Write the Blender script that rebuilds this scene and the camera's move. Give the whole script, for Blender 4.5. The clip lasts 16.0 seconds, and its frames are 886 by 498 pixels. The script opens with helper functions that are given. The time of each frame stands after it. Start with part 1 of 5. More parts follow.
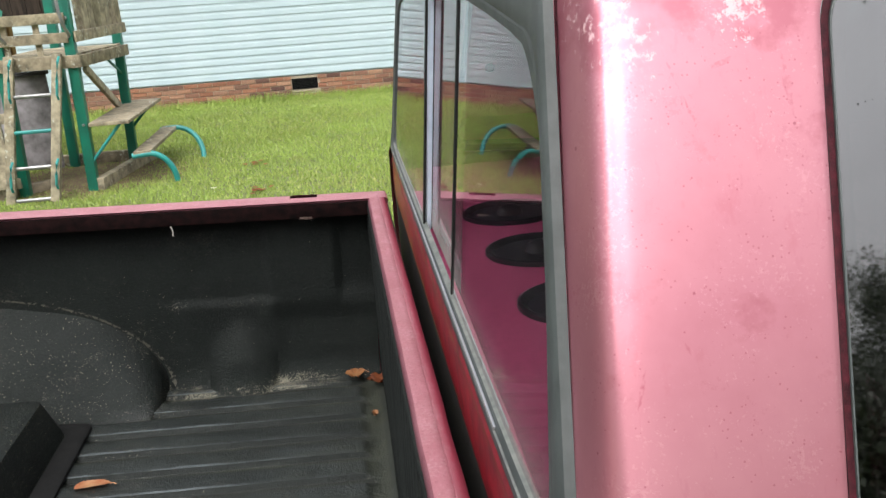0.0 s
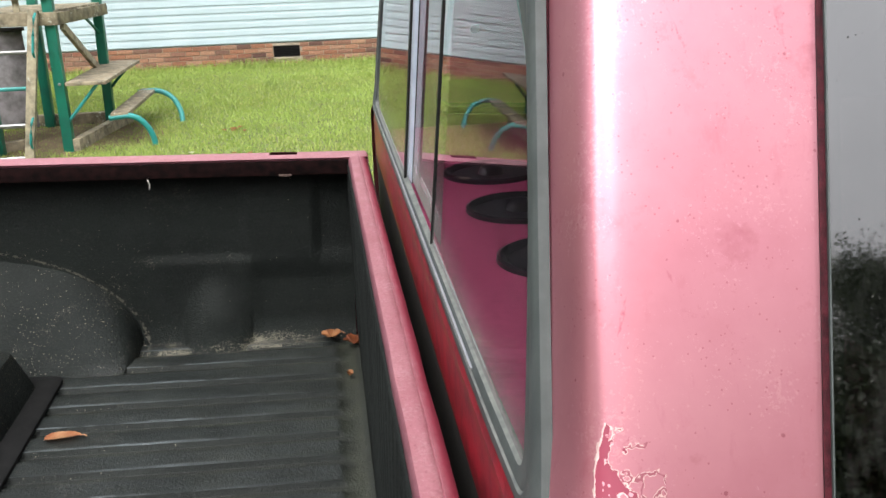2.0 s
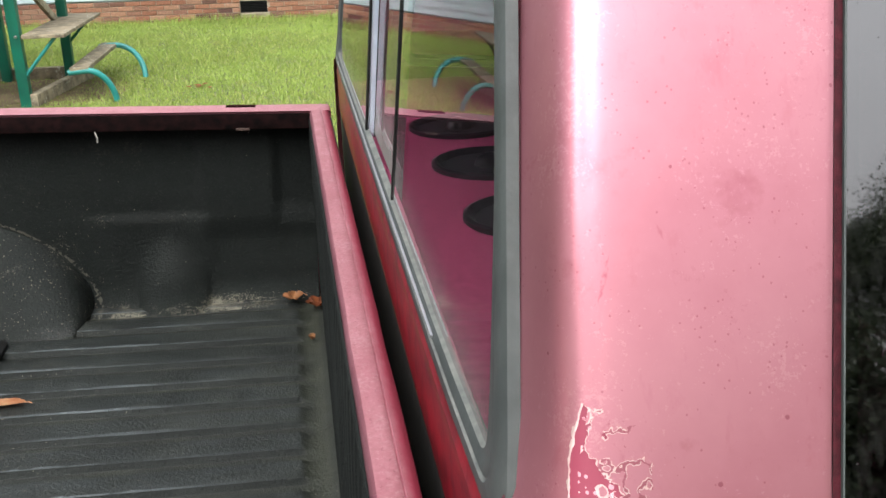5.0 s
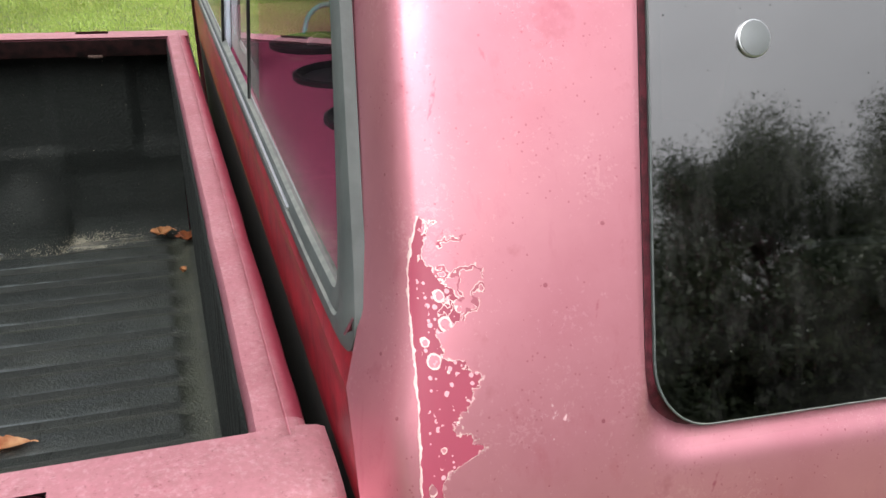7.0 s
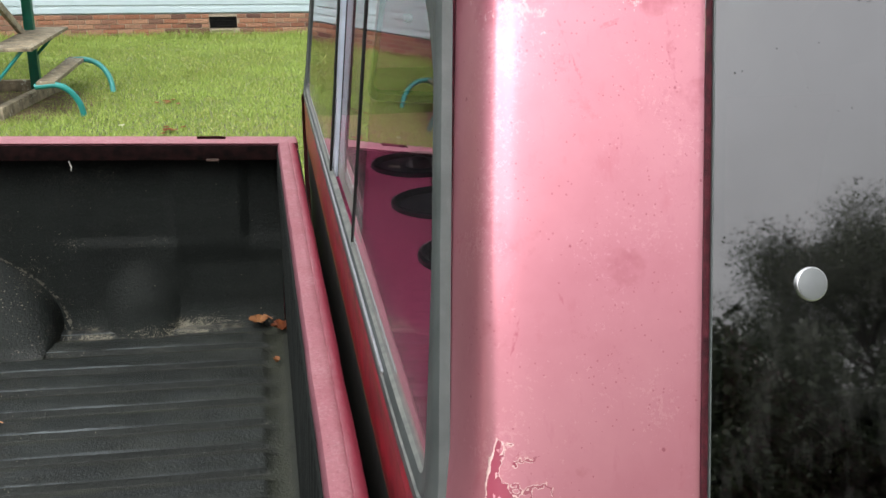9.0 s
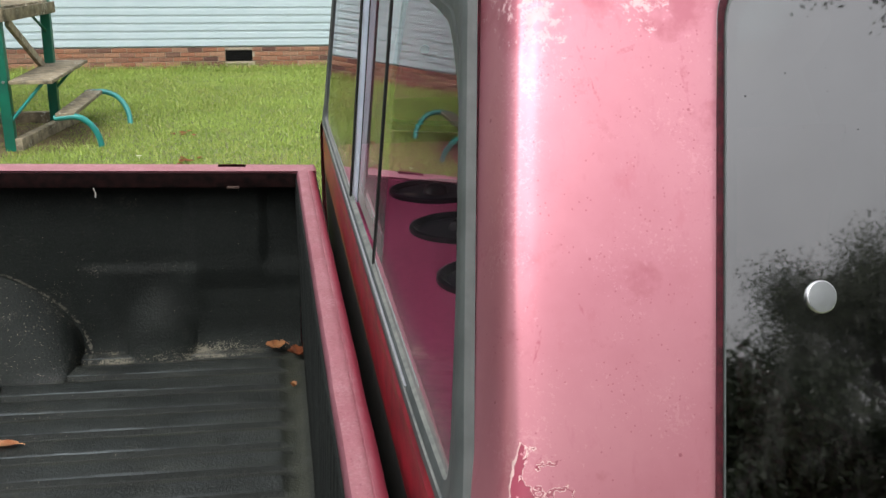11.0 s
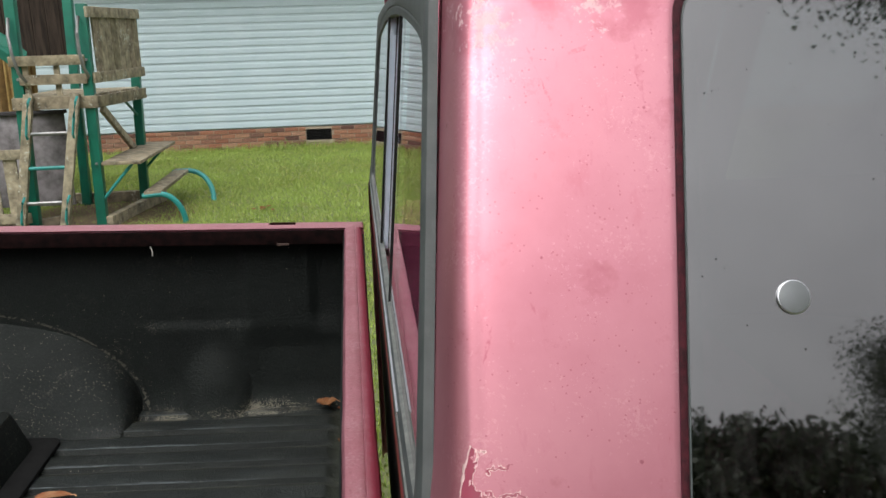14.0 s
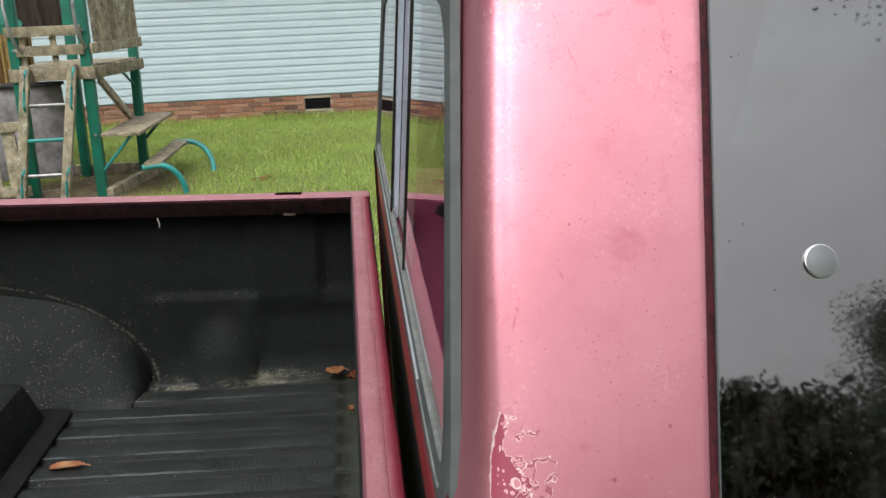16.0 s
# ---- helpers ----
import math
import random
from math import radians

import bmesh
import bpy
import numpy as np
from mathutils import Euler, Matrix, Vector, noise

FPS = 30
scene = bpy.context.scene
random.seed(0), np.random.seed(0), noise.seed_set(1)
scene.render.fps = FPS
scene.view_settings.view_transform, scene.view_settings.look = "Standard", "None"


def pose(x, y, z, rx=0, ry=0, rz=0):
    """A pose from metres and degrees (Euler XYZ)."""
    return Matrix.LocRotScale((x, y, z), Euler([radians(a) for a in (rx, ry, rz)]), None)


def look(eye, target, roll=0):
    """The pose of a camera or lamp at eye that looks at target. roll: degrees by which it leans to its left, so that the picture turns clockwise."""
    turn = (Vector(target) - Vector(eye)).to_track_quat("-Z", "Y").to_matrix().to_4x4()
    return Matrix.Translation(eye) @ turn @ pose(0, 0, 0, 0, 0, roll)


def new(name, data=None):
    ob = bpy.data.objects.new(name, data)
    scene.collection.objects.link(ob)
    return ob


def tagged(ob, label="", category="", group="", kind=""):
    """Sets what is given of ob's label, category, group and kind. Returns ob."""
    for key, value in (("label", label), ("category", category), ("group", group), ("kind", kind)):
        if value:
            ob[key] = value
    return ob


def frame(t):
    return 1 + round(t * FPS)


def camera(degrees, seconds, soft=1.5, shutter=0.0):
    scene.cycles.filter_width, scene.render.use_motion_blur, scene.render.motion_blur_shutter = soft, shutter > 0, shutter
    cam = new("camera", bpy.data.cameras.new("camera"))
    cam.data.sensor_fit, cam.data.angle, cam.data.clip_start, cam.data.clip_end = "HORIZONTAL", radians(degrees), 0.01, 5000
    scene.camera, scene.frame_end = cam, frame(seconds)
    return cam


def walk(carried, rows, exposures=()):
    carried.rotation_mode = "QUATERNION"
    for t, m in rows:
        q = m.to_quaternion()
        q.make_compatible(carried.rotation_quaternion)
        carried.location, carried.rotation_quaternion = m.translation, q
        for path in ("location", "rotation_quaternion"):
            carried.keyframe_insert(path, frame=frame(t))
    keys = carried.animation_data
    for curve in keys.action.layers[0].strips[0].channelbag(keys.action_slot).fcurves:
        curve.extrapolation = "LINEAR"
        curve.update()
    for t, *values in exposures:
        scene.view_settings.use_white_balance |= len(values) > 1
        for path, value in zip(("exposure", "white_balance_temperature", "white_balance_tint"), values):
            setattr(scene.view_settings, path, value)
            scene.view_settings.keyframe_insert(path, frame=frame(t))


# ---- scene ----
cam = camera(55.7, 16.0)
PATH = [
    (0, (-0.072, -0.154, 1.649), (0.13, 1.736, 1.024), -4.0),
    (0.5, (-0.07, -0.149, 1.624), (0.133, 1.73, 0.969), -4.0),
    (1, (-0.066, -0.158, 1.621), (0.152, 1.715, 0.953), -3.6),
    (1.5, (-0.069, -0.153, 1.62), (0.176, 1.713, 0.942), -2.8),
    (2, (-0.076, -0.157, 1.619), (0.172, 1.707, 0.937), -1.9),
    (2.5, (-0.074, -0.162, 1.621), (0.178, 1.697, 0.927), -1.6),
    (3, (-0.072, -0.159, 1.62), (0.188, 1.694, 0.913), -1.6),
    (3.5, (-0.083, -0.153, 1.613), (0.201, 1.678, 0.861), -0.9),
    (3.7, (-0.081, -0.152, 1.61), (0.2, 1.672, 0.839), -1.1),
    (5.8, (-0.051, 0.006, 1.531), (0.336, 1.812, 0.767), 0.1),
    (6, (-0.068, 0.028, 1.511), (0.541, 1.753, 0.704), 2.2),
    (6.2, (-0.073, 0.019, 1.513), (0.640, 1.692, 0.681), 2.3),
    (6.5, (-0.072, -0.033, 1.525), (0.587, 1.652, 0.674), 0.2),
    (7, (-0.049, -0.144, 1.541), (0.520, 1.564, 0.670), 0.1),
    (7.2, (-0.049, -0.164, 1.543), (0.423, 1.570, 0.666), 0.3),
    (7.5, (-0.055, -0.165, 1.592), (0.393, 1.566, 0.697), 0.3),
    (8, (-0.060, -0.148, 1.633), (0.359, 1.605, 0.766), 0.7),
    (8.5, (-0.054, -0.154, 1.644), (0.33, 1.641, 0.851), 0.9),
    (9, (-0.056, -0.165, 1.646), (0.333, 1.655, 0.913), 0.7),
    (9.2, (-0.06, -0.173, 1.646), (0.333, 1.654, 0.932), 0.7),
    (11.3, (-0.07, -0.198, 1.644), (0.281, 1.665, 1.006), 0.5),
    (11.5, (-0.056, -0.206, 1.636), (0.17, 1.694, 1.055), 0.9),
    (12, (-0.026, -0.223, 1.623), (0.111, 1.701, 1.094), 0.1),
    (12.5, (-0.002, -0.219, 1.612), (0.136, 1.715, 1.123), -0.9),
    (13, (0.004, -0.217, 1.606), (0.174, 1.72, 1.135), -1.2),
    (13.5, (0.004, -0.214, 1.603), (0.184, 1.723, 1.137), -1.5),
    (14, (0.004, -0.213, 1.602), (0.189, 1.717, 1.11), -1.8),
    (14.5, (0.003, -0.215, 1.602), (0.185, 1.715, 1.108), -2.0),
    (15, (-0.002, -0.215, 1.602), (0.175, 1.714, 1.105), -2.2),
    (15.5, (-0.007, -0.213, 1.602), (0.168, 1.708, 1.075), -2.4),
    (16, (-0.012, -0.211, 1.602), (0.169, 1.699, 1.038), -2.4),
]
EXPOSURES = [(0.0, 0.05), (1.0, 0.12), (3.5, 0.22), (6.0, 0.14), (6.5, 0.32), (7.0, 0.12), (7.5, 0.0), (8.0, 0.08), (9.0, -0.08), (11.5, -0.30), (12.5, -0.57), (14.5, -0.54), (16.0, -0.38)]
SKY, SUN = 0.275, 0.34
SKY_LOW, SKY_HIGH = 0.42, 1.75
METAL, PAINT_ROUGH = 0.80, 0.43
# the last three are unseen, added to dim the sky on the cab's rear corner
TREES = [(19.2, -24, 11.5, 4.4, 11), (11.0, -24.5, 9.3, 1.6, 12), (7.6, -24, 9.4, 2.4, 13), (25.5, -21, 11.0, 4.0, 14), (3.0, -25, 9.0, 3.4, 15), (-5, -22, 10.0, 4.0, 16), (-14, -18, 11.0, 4.5, 17), (-19, -12, 10.5, 4.2, 18)]
walk(cam, [(t, look(eye, target, roll)) for t, eye, target, roll in PATH], EXPOSURES)

# ---- light: an overcast day ----
world = bpy.data.worlds.new("overcast_sky")
scene.world = world
world.use_nodes = True
wn, wl = world.node_tree.nodes, world.node_tree.links
sky = wn.new("ShaderNodeTexSky")
sky.sky_type, sky.sun_disc = "NISHITA", False
sky.sun_elevation, sky.sun_rotation = radians(52), radians(200)
sky.air_density, sky.dust_density, sky.ozone_density = 1.6, 4.0, 1.0
fade = wn.new("ShaderNodeHueSaturation")
fade.inputs["Saturation"].default_value = 0.12
wl.new(sky.outputs[0], fade.inputs["Color"])
way = wn.new("ShaderNodeTexCoord").outputs["Generated"]
height = wn.new("ShaderNodeSeparateXYZ")
wl.new(way, height.inputs[0])
dome = wn.new("ShaderNodeMapRange")
dome.inputs[1].default_value, dome.inputs[2].default_value = 0.0, 1.0
dome.inputs[3].default_value, dome.inputs[4].default_value = SKY_LOW, SKY_HIGH
wl.new(height.outputs[2], dome.inputs[0])
cloud = wn.new("ShaderNodeTexNoise")
cloud.inputs["Scale"].default_value, cloud.inputs["Detail"].default_value = 2.6, 5.0
wl.new(way, cloud.inputs["Vector"])
soft = wn.new("ShaderNodeMapRange")
soft.inputs[1].default_value, soft.inputs[2].default_value = 0.3, 0.7
soft.inputs[3].default_value, soft.inputs[4].default_value = 0.84, 1.16
wl.new(cloud.outputs["Fac"], soft.inputs[0])
both = wn.new("ShaderNodeMath")
both.operation = "MULTIPLY"
wl.new(dome.outputs[0], both.inputs[0])
wl.new(soft.outputs[0], both.inputs[1])
veil = wn.new("ShaderNodeVectorMath")
veil.operation = "SCALE"
wl.new(fade.outputs[0], veil.inputs[0])
wl.new(both.outputs[0], veil.inputs["Scale"])
wl.new(veil.outputs[0], wn["Background"].inputs[0])
wn["Background"].inputs[1].default_value = SKY
sun = new("sun", bpy.data.lights.new("sun", "SUN"))
sun.data.energy, sun.data.angle, sun.data.color = SUN, radians(25), (1.0, 0.97, 0.92)
sun.matrix_world = look((0, 0, 30), (4.0, 12.0, 0))


# ---- materials ----
def material(name):
    m = bpy.data.materials.new(name)
    m.use_nodes = True
    return m, m.node_tree.nodes, m.node_tree.links, m.node_tree.nodes["Principled BSDF"]


def value_of(links, socket, v):
    if isinstance(v, bpy.types.NodeSocket):
        links.new(v, socket)
    else:
        socket.default_value = v


def maths(n, l, op, a, b=0.0, clamp=False):
    node = n.new("ShaderNodeMath")
    node.operation, node.use_clamp = op, clamp
    value_of(l, node.inputs[0], a)
    value_of(l, node.inputs[1], b)
    return node.outputs[0]


def blend(n, l, fac, a, b):
    node = n.new("ShaderNodeMix")
    node.data_type = "RGBA"
    value_of(l, node.inputs[0], fac)
    for socket, v in ((node.inputs[6], a), (node.inputs[7], b)):
        value_of(l, socket, v if isinstance(v, bpy.types.NodeSocket) else (*v, 1))
    return node.outputs[2]


def place(n):
    return n.new("ShaderNodeTexCoord").outputs["Object"]


def grain(n, l, scale, detail=4.0, rough=0.6, coords=None, stretch=None):
    tex = n.new("ShaderNodeTexNoise")
    tex.inputs["Scale"].default_value = scale
    tex.inputs["Detail"].default_value = detail
    tex.inputs["Roughness"].default_value = rough
    coords = coords or place(n)
    if stretch:
        mp = n.new("ShaderNodeMapping")
        mp.inputs["Scale"].default_value = stretch
        l.new(coords, mp.inputs[0])
        coords = mp.outputs[0]
    l.new(coords, tex.inputs["Vector"])
    return tex.outputs["Fac"]


def ramp(n, l, fac, lo, hi):
    node = n.new("ShaderNodeMapRange")
    node.inputs[1].default_value, node.inputs[2].default_value = lo, hi
    l.new(fac, node.inputs[0])
    return node.outputs[0]


def relief(n, l, b, height, strength, distance=0.002):
    node = n.new("ShaderNodeBump")
    node.inputs["Strength"].default_value = strength
    node.inputs["Distance"].default_value = distance
    l.new(height, node.inputs["Height"])
    l.new(node.outputs[0], b.inputs["Normal"])


def shade(n, l, a, b, scale, lo=0.35, hi=0.65, **kw):
    return blend(n, l, ramp(n, l, grain(n, l, scale, **kw), lo, hi), a, b)


def plain(name, a, b, scale, rough=0.6, metal=0.0, bump=0.15, bump_scale=None, coat=0.0, gloss=0.5, **kw):
    m, n, l, p = material(name)
    l.new(shade(n, l, a, b, scale, **kw), p.inputs["Base Color"])
    p.inputs["Roughness"].default_value, p.inputs["Metallic"].default_value = rough, metal
    p.inputs["Coat Weight"].default_value = coat
    p.inputs["Specular IOR Level"].default_value = gloss
    if bump:
        relief(n, l, p, grain(n, l, bump_scale or scale * 8), bump)
    return m


def varied(name, colours, rough, scale=30.0, bump=0.3, spread=0.25, stretch=None, lichen=None):
    """Pieces that differ one from another by the object's random number."""
    m, n, l, p = material(name)
    info = n.new("ShaderNodeObjectInfo")
    cr = n.new("ShaderNodeValToRGB")
    cr.color_ramp.interpolation = "LINEAR"
    for i, c in enumerate(colours):
        e = cr.color_ramp.elements[i] if i < 2 else cr.color_ramp.elements.new(1.0)
        e.position, e.color = i / (len(colours) - 1), (*c, 1)
    l.new(info.outputs["Random"], cr.inputs[0])
    g = grain(n, l, scale, stretch=stretch, detail=6.0)
    dark = n.new("ShaderNodeHueSaturation")
    l.new(cr.outputs[0], dark.inputs["Color"])
    l.new(ramp(n, l, g, 0.2, 0.8), dark.inputs["Value"])
    mr = dark.inputs["Value"].links[0].from_node
    mr.inputs[3].default_value, mr.inputs[4].default_value = 1 - spread * 2, 1 + spread * 2
    out = dark.outputs[0]
    if lichen:
        spots = ramp(n, l, op_mix(n, l, grain(n, l, 34.0, detail=5.0, rough=0.7), grain(n, l, 5.0, detail=2.0)), 0.57, 0.62)
        out = blend(n, l, spots, out, lichen)
    l.new(out, p.inputs["Base Color"])
    p.inputs["Roughness"].default_value = rough
    relief(n, l, p, g, bump, 0.004)
    return m


def op_mix(n, l, a, b):
    return maths(n, l, "ADD", maths(n, l, "MULTIPLY", a, 0.65), maths(n, l, "MULTIPLY", b, 0.35))


PINK_A, PINK_B, DEEP = (0.565, 0.242, 0.293), (0.495, 0.194, 0.243), (0.25, 0.032, 0.066)


def faded_paint():
    """Sun-bleached red paint: chalky bloom, a bare strip with pale rims and blisters, specks and smears."""
    m, n, l, p = material("faded_red_paint")
    co = place(n)
    sep = n.new("ShaderNodeSeparateXYZ")
    l.new(co, sep.inputs[0])
    x, y, z = sep.outputs

    def op(kind, a, b=0.0):
        return maths(n, l, kind, a, b)

    near = op("MULTIPLY", op("LESS_THAN", y, 0.5), op("MULTIPLY", op("GREATER_THAN", x, 0.02), op("LESS_THAN", x, 0.6)))
    col = shade(n, l, PINK_A, PINK_B, 9.0, detail=6.0, coords=co)
    col = blend(n, l, op("MULTIPLY", ramp(n, l, grain(n, l, 40.0, detail=6.0, coords=co, stretch=(1, 1, 0.35)), 0.62, 0.80), 0.5), col, (0.42, 0.09, 0.14))
    # specks
    v = n.new("ShaderNodeTexVoronoi")
    v.inputs["Scale"].default_value = 85.0
    l.new(co, v.inputs["Vector"])
    pick = n.new("ShaderNodeSeparateColor")
    l.new(v.outputs["Color"], pick.inputs[0])
    ragged = op("ADD", v.outputs["Distance"], op("MULTIPLY", op("SUBTRACT", grain(n, l, 420.0, detail=2.0, coords=co), 0.5), 0.06))
    speck = op("LESS_THAN", ragged, op("SUBTRACT", op("MULTIPLY", op("POWER", pick.outputs[0], 6.0), 0.125), 0.014))
    col = blend(n, l, op("MULTIPLY", speck, 0.5), col, (0.22, 0.02, 0.05))
    v3 = n.new("ShaderNodeTexVoronoi")
    v3.inputs["Scale"].default_value = 240.0
    l.new(co, v3.inputs["Vector"])
    fleck = op("MULTIPLY", op("LESS_THAN", v3.outputs["Distance"], 0.14), op("GREATER_THAN", grain(n, l, 48.0, detail=3.0, coords=co), 0.53))
    col = blend(n, l, op("MULTIPLY", fleck, 0.45), col, (0.30, 0.05, 0.09))
    drip = op("MULTIPLY", ramp(n, l, grain(n, l, 120.0, detail=4.0, coords=co, stretch=(1, 1, 0.12)), 0.60, 0.72), 0.16)
    col = blend(n, l, drip, col, (0.40, 0.10, 0.15))
    # pale crust where the bloom has dried, in loose patches
    crust = op("GREATER_THAN", op_mix(n, l, grain(n, l, 330.0, detail=4.0, rough=0.8, coords=co), grain(n, l, 21.0, detail=3.0, coords=co)), 0.585)
    col = blend(n, l, op("MULTIPLY", crust, 0.15), col, (0.80, 0.50, 0.54))
    wear_and_glint = op("GREATER_THAN", op_mix(n, l, grain(n, l, 280.0, detail=4.0, rough=0.8, coords=co), grain(n, l, 27.0, detail=4.0, coords=co)), 0.60)
    col = blend(n, l, op("MULTIPLY", wear_and_glint, 0.20), col, (0.40, 0.12, 0.17))
    # bare strip along the corner, its rear side straight with a cream rim, its front side ragged and blistered
    curve = n.new("ShaderNodeFloatCurve")
    for z0, w in ((1.20, 0.008), (1.250, 0.009), (1.258, 0.010), (1.265, 0.014), (1.271, 0.023), (1.275, 0.030), (1.280, 0.029), (1.286, 0.020), (1.293, 0.021), (1.299, 0.027), (1.306, 0.030), (1.313, 0.026), (1.321, 0.015), (1.328, 0.012), (1.334, 0.020), (1.345, 0.022), (1.351, 0.017), (1.361, 0.011), (1.366, 0.004), (1.375, 0.0035), (1.380, 0.006), (1.384, -0.012)):
        curve.mapping.curves[0].points.new((z0 - 1.20) / 0.20, 0.5 + w * 10)
    curve.mapping.curves[0].points.remove(curve.mapping.curves[0].points[0])
    curve.mapping.curves[0].points[len(curve.mapping.curves[0].points) - 1].location = (1.0, 0.0)
    curve.mapping.update()
    l.new(op("DIVIDE", op("SUBTRACT", z, 1.1955), 0.20), curve.inputs["Value"])
    width = op("DIVIDE", op("SUBTRACT", curve.outputs[0], 0.5), 10.0)
    flatco = n.new("ShaderNodeCombineXYZ")
    l.new(x, flatco.inputs[0])
    l.new(z, flatco.inputs[1])
    fc = flatco.outputs[0]

    def cells(scale, coords):
        node = n.new("ShaderNodeTexVoronoi")
        node.voronoi_dimensions = "2D"
        node.inputs["Scale"].default_value = scale
        l.new(coords, node.inputs["Vector"])
        split = n.new("ShaderNodeSeparateColor")
        l.new(node.outputs["Color"], split.inputs[0])
        return node.outputs["Distance"], split.outputs

    bend = op("POWER", op("MAXIMUM", op("SUBTRACT", z, 1.35), 0.0), 2.0)
    left = op("ADD", op("ADD", 0.0464, op("MULTIPLY", op("SUBTRACT", z, 1.31), 0.085)), op("MULTIPLY", bend, 6.2))
    left = op("ADD", left, op("MULTIPLY", op("SUBTRACT", grain(n, l, 90.0, detail=4.0, coords=fc), 0.5), 0.0040))
    d1 = op("SUBTRACT", x, left)
    wave = op("SUBTRACT", grain(n, l, 150.0, detail=3.0, rough=0.6, coords=fc), 0.5)
    d2 = op("ADD", op("SUBTRACT", width, d1), op("MULTIPLY", wave, 0.026))
    # round islands of old paint left standing
    far, pick2 = cells(105.0, fc)
    size = op("MULTIPLY", op("SUBTRACT", pick2[0], 0.24), 0.78)
    d3 = op("DIVIDE", op("SUBTRACT", op("ADD", far, op("MULTIPLY", wave, 0.35)), size), 105.0)
    d3 = op("ADD", d3, op("MULTIPLY", op("LESS_THAN", d1, 0.0035), 0.05))
    d3 = op("ADD", d3, op("MULTIPLY", ramp(n, l, z, 1.330, 1.300), 0.0025))
    d2 = op("MINIMUM", d2, d3)
    low = near
    bare = op("MULTIPLY", op("MULTIPLY", op("GREATER_THAN", d1, 0.0), op("GREATER_THAN", d2, 0.0)), low)
    # crooked cracks running on beyond the strip in its upper half
    crack = op("LESS_THAN", op("ABSOLUTE", op("SUBTRACT", grain(n, l, 62.0, detail=3.0, rough=0.6, coords=fc), 0.52)), 0.022)
    crack = op("MULTIPLY", crack, op("MULTIPLY", op("MULTIPLY", op("GREATER_THAN", d1, 0.012), op("LESS_THAN", d1, 0.036)), op("MULTIPLY", op("GREATER_THAN", z, 1.330), op("LESS_THAN", z, 1.369))))
    crack = op("MULTIPLY", crack, low)
    lip = op("LESS_THAN", op("ABSOLUTE", op("SUBTRACT", op("ABSOLUTE", op("SUBTRACT", grain(n, l, 62.0, detail=3.0, rough=0.6, coords=fc), 0.52)), 0.026)), 0.008)
    lip = op("MULTIPLY", op("MULTIPLY", lip, low), op("MULTIPLY", op("MULTIPLY", op("GREATER_THAN", d1, 0.012), op("LESS_THAN", d1, 0.036)), op("MULTIPLY", op("GREATER_THAN", z, 1.330), op("LESS_THAN", z, 1.369))))
    lip = op("MULTIPLY", lip, op("GREATER_THAN", grain(n, l, 120.0, detail=2.0, coords=fc), 0.46))
    edge_a = op("MULTIPLY", op("LESS_THAN", op("ABSOLUTE", d1), op("MULTIPLY", op("SUBTRACT", grain(n, l, 130.0, detail=2.0, coords=fc), 0.25), 0.0021)), op("MULTIPLY", op("GREATER_THAN", width, 0.0), op("GREATER_THAN", d2, -0.004)))
    edge_b = op("MULTIPLY", op("LESS_THAN", op("ABSOLUTE", d2), op("MULTIPLY", op("SUBTRACT", grain(n, l, 170.0, detail=2.0, coords=fc), 0.30), 0.0020)), op("GREATER_THAN", d1, 0.0))
    rim = op("MAXIMUM", lip, op("MULTIPLY", op("MAXIMUM", edge_a, edge_b), op("MULTIPLY", low, op("LESS_THAN", d1, 0.046))))
    bead, pick3 = cells(300.0, fc)
    blister = op("MULTIPLY", op("LESS_THAN", bead, op("MULTIPLY", op("SUBTRACT", pick3[0], 0.45), 0.78)), op("GREATER_THAN", grain(n, l, 70.0, detail=1.0, coords=fc), 0.44))
    zone = op("MULTIPLY", op("MULTIPLY", op("GREATER_THAN", d1, 0.003), op("MULTIPLY", op("GREATER_THAN", d2, -0.0025), op("LESS_THAN", d2, 0.009))), low)
    blister = op("MULTIPLY", blister, zone)

    # chalky bloom and dark blotches under the roof edge
    def spot(cx, cz, rx, rz):
        a, b = op("DIVIDE", op("SUBTRACT", x, cx), rx), op("DIVIDE", op("SUBTRACT", z, cz), rz)
        return op("SUBTRACT", 1.0, op("SQRT", op("ADD", op("MULTIPLY", a, a), op("MULTIPLY", b, b))))

    top = ramp(n, l, z, 1.555, 1.63)
    fine = grain(n, l, 140.0, detail=8.0, rough=0.8, coords=co)
    bloom = op("MAXIMUM", op("MAXIMUM", spot(0.083, 1.612, 0.026, 0.036), spot(0.152, 1.622, 0.022, 0.030)), op("SUBTRACT", spot(0.117, 1.280, 0.030, 0.022), 0.48))
    chalk = op("MULTIPLY", op("GREATER_THAN", op("ADD", op("MULTIPLY", op("MAXIMUM", bloom, -0.6), 0.18), fine), 0.635), near)
    blotch = ramp(n, l, op("ADD", op("MULTIPLY", top, 0.22), grain(n, l, 26.0, detail=6.0, coords=co)), 0.64, 0.76)
    col = blend(n, l, op("MULTIPLY", blotch, 0.68), col, (0.40, 0.125, 0.165))
    col = blend(n, l, op("MULTIPLY", chalk, 0.46), col, (0.84, 0.66, 0.68))

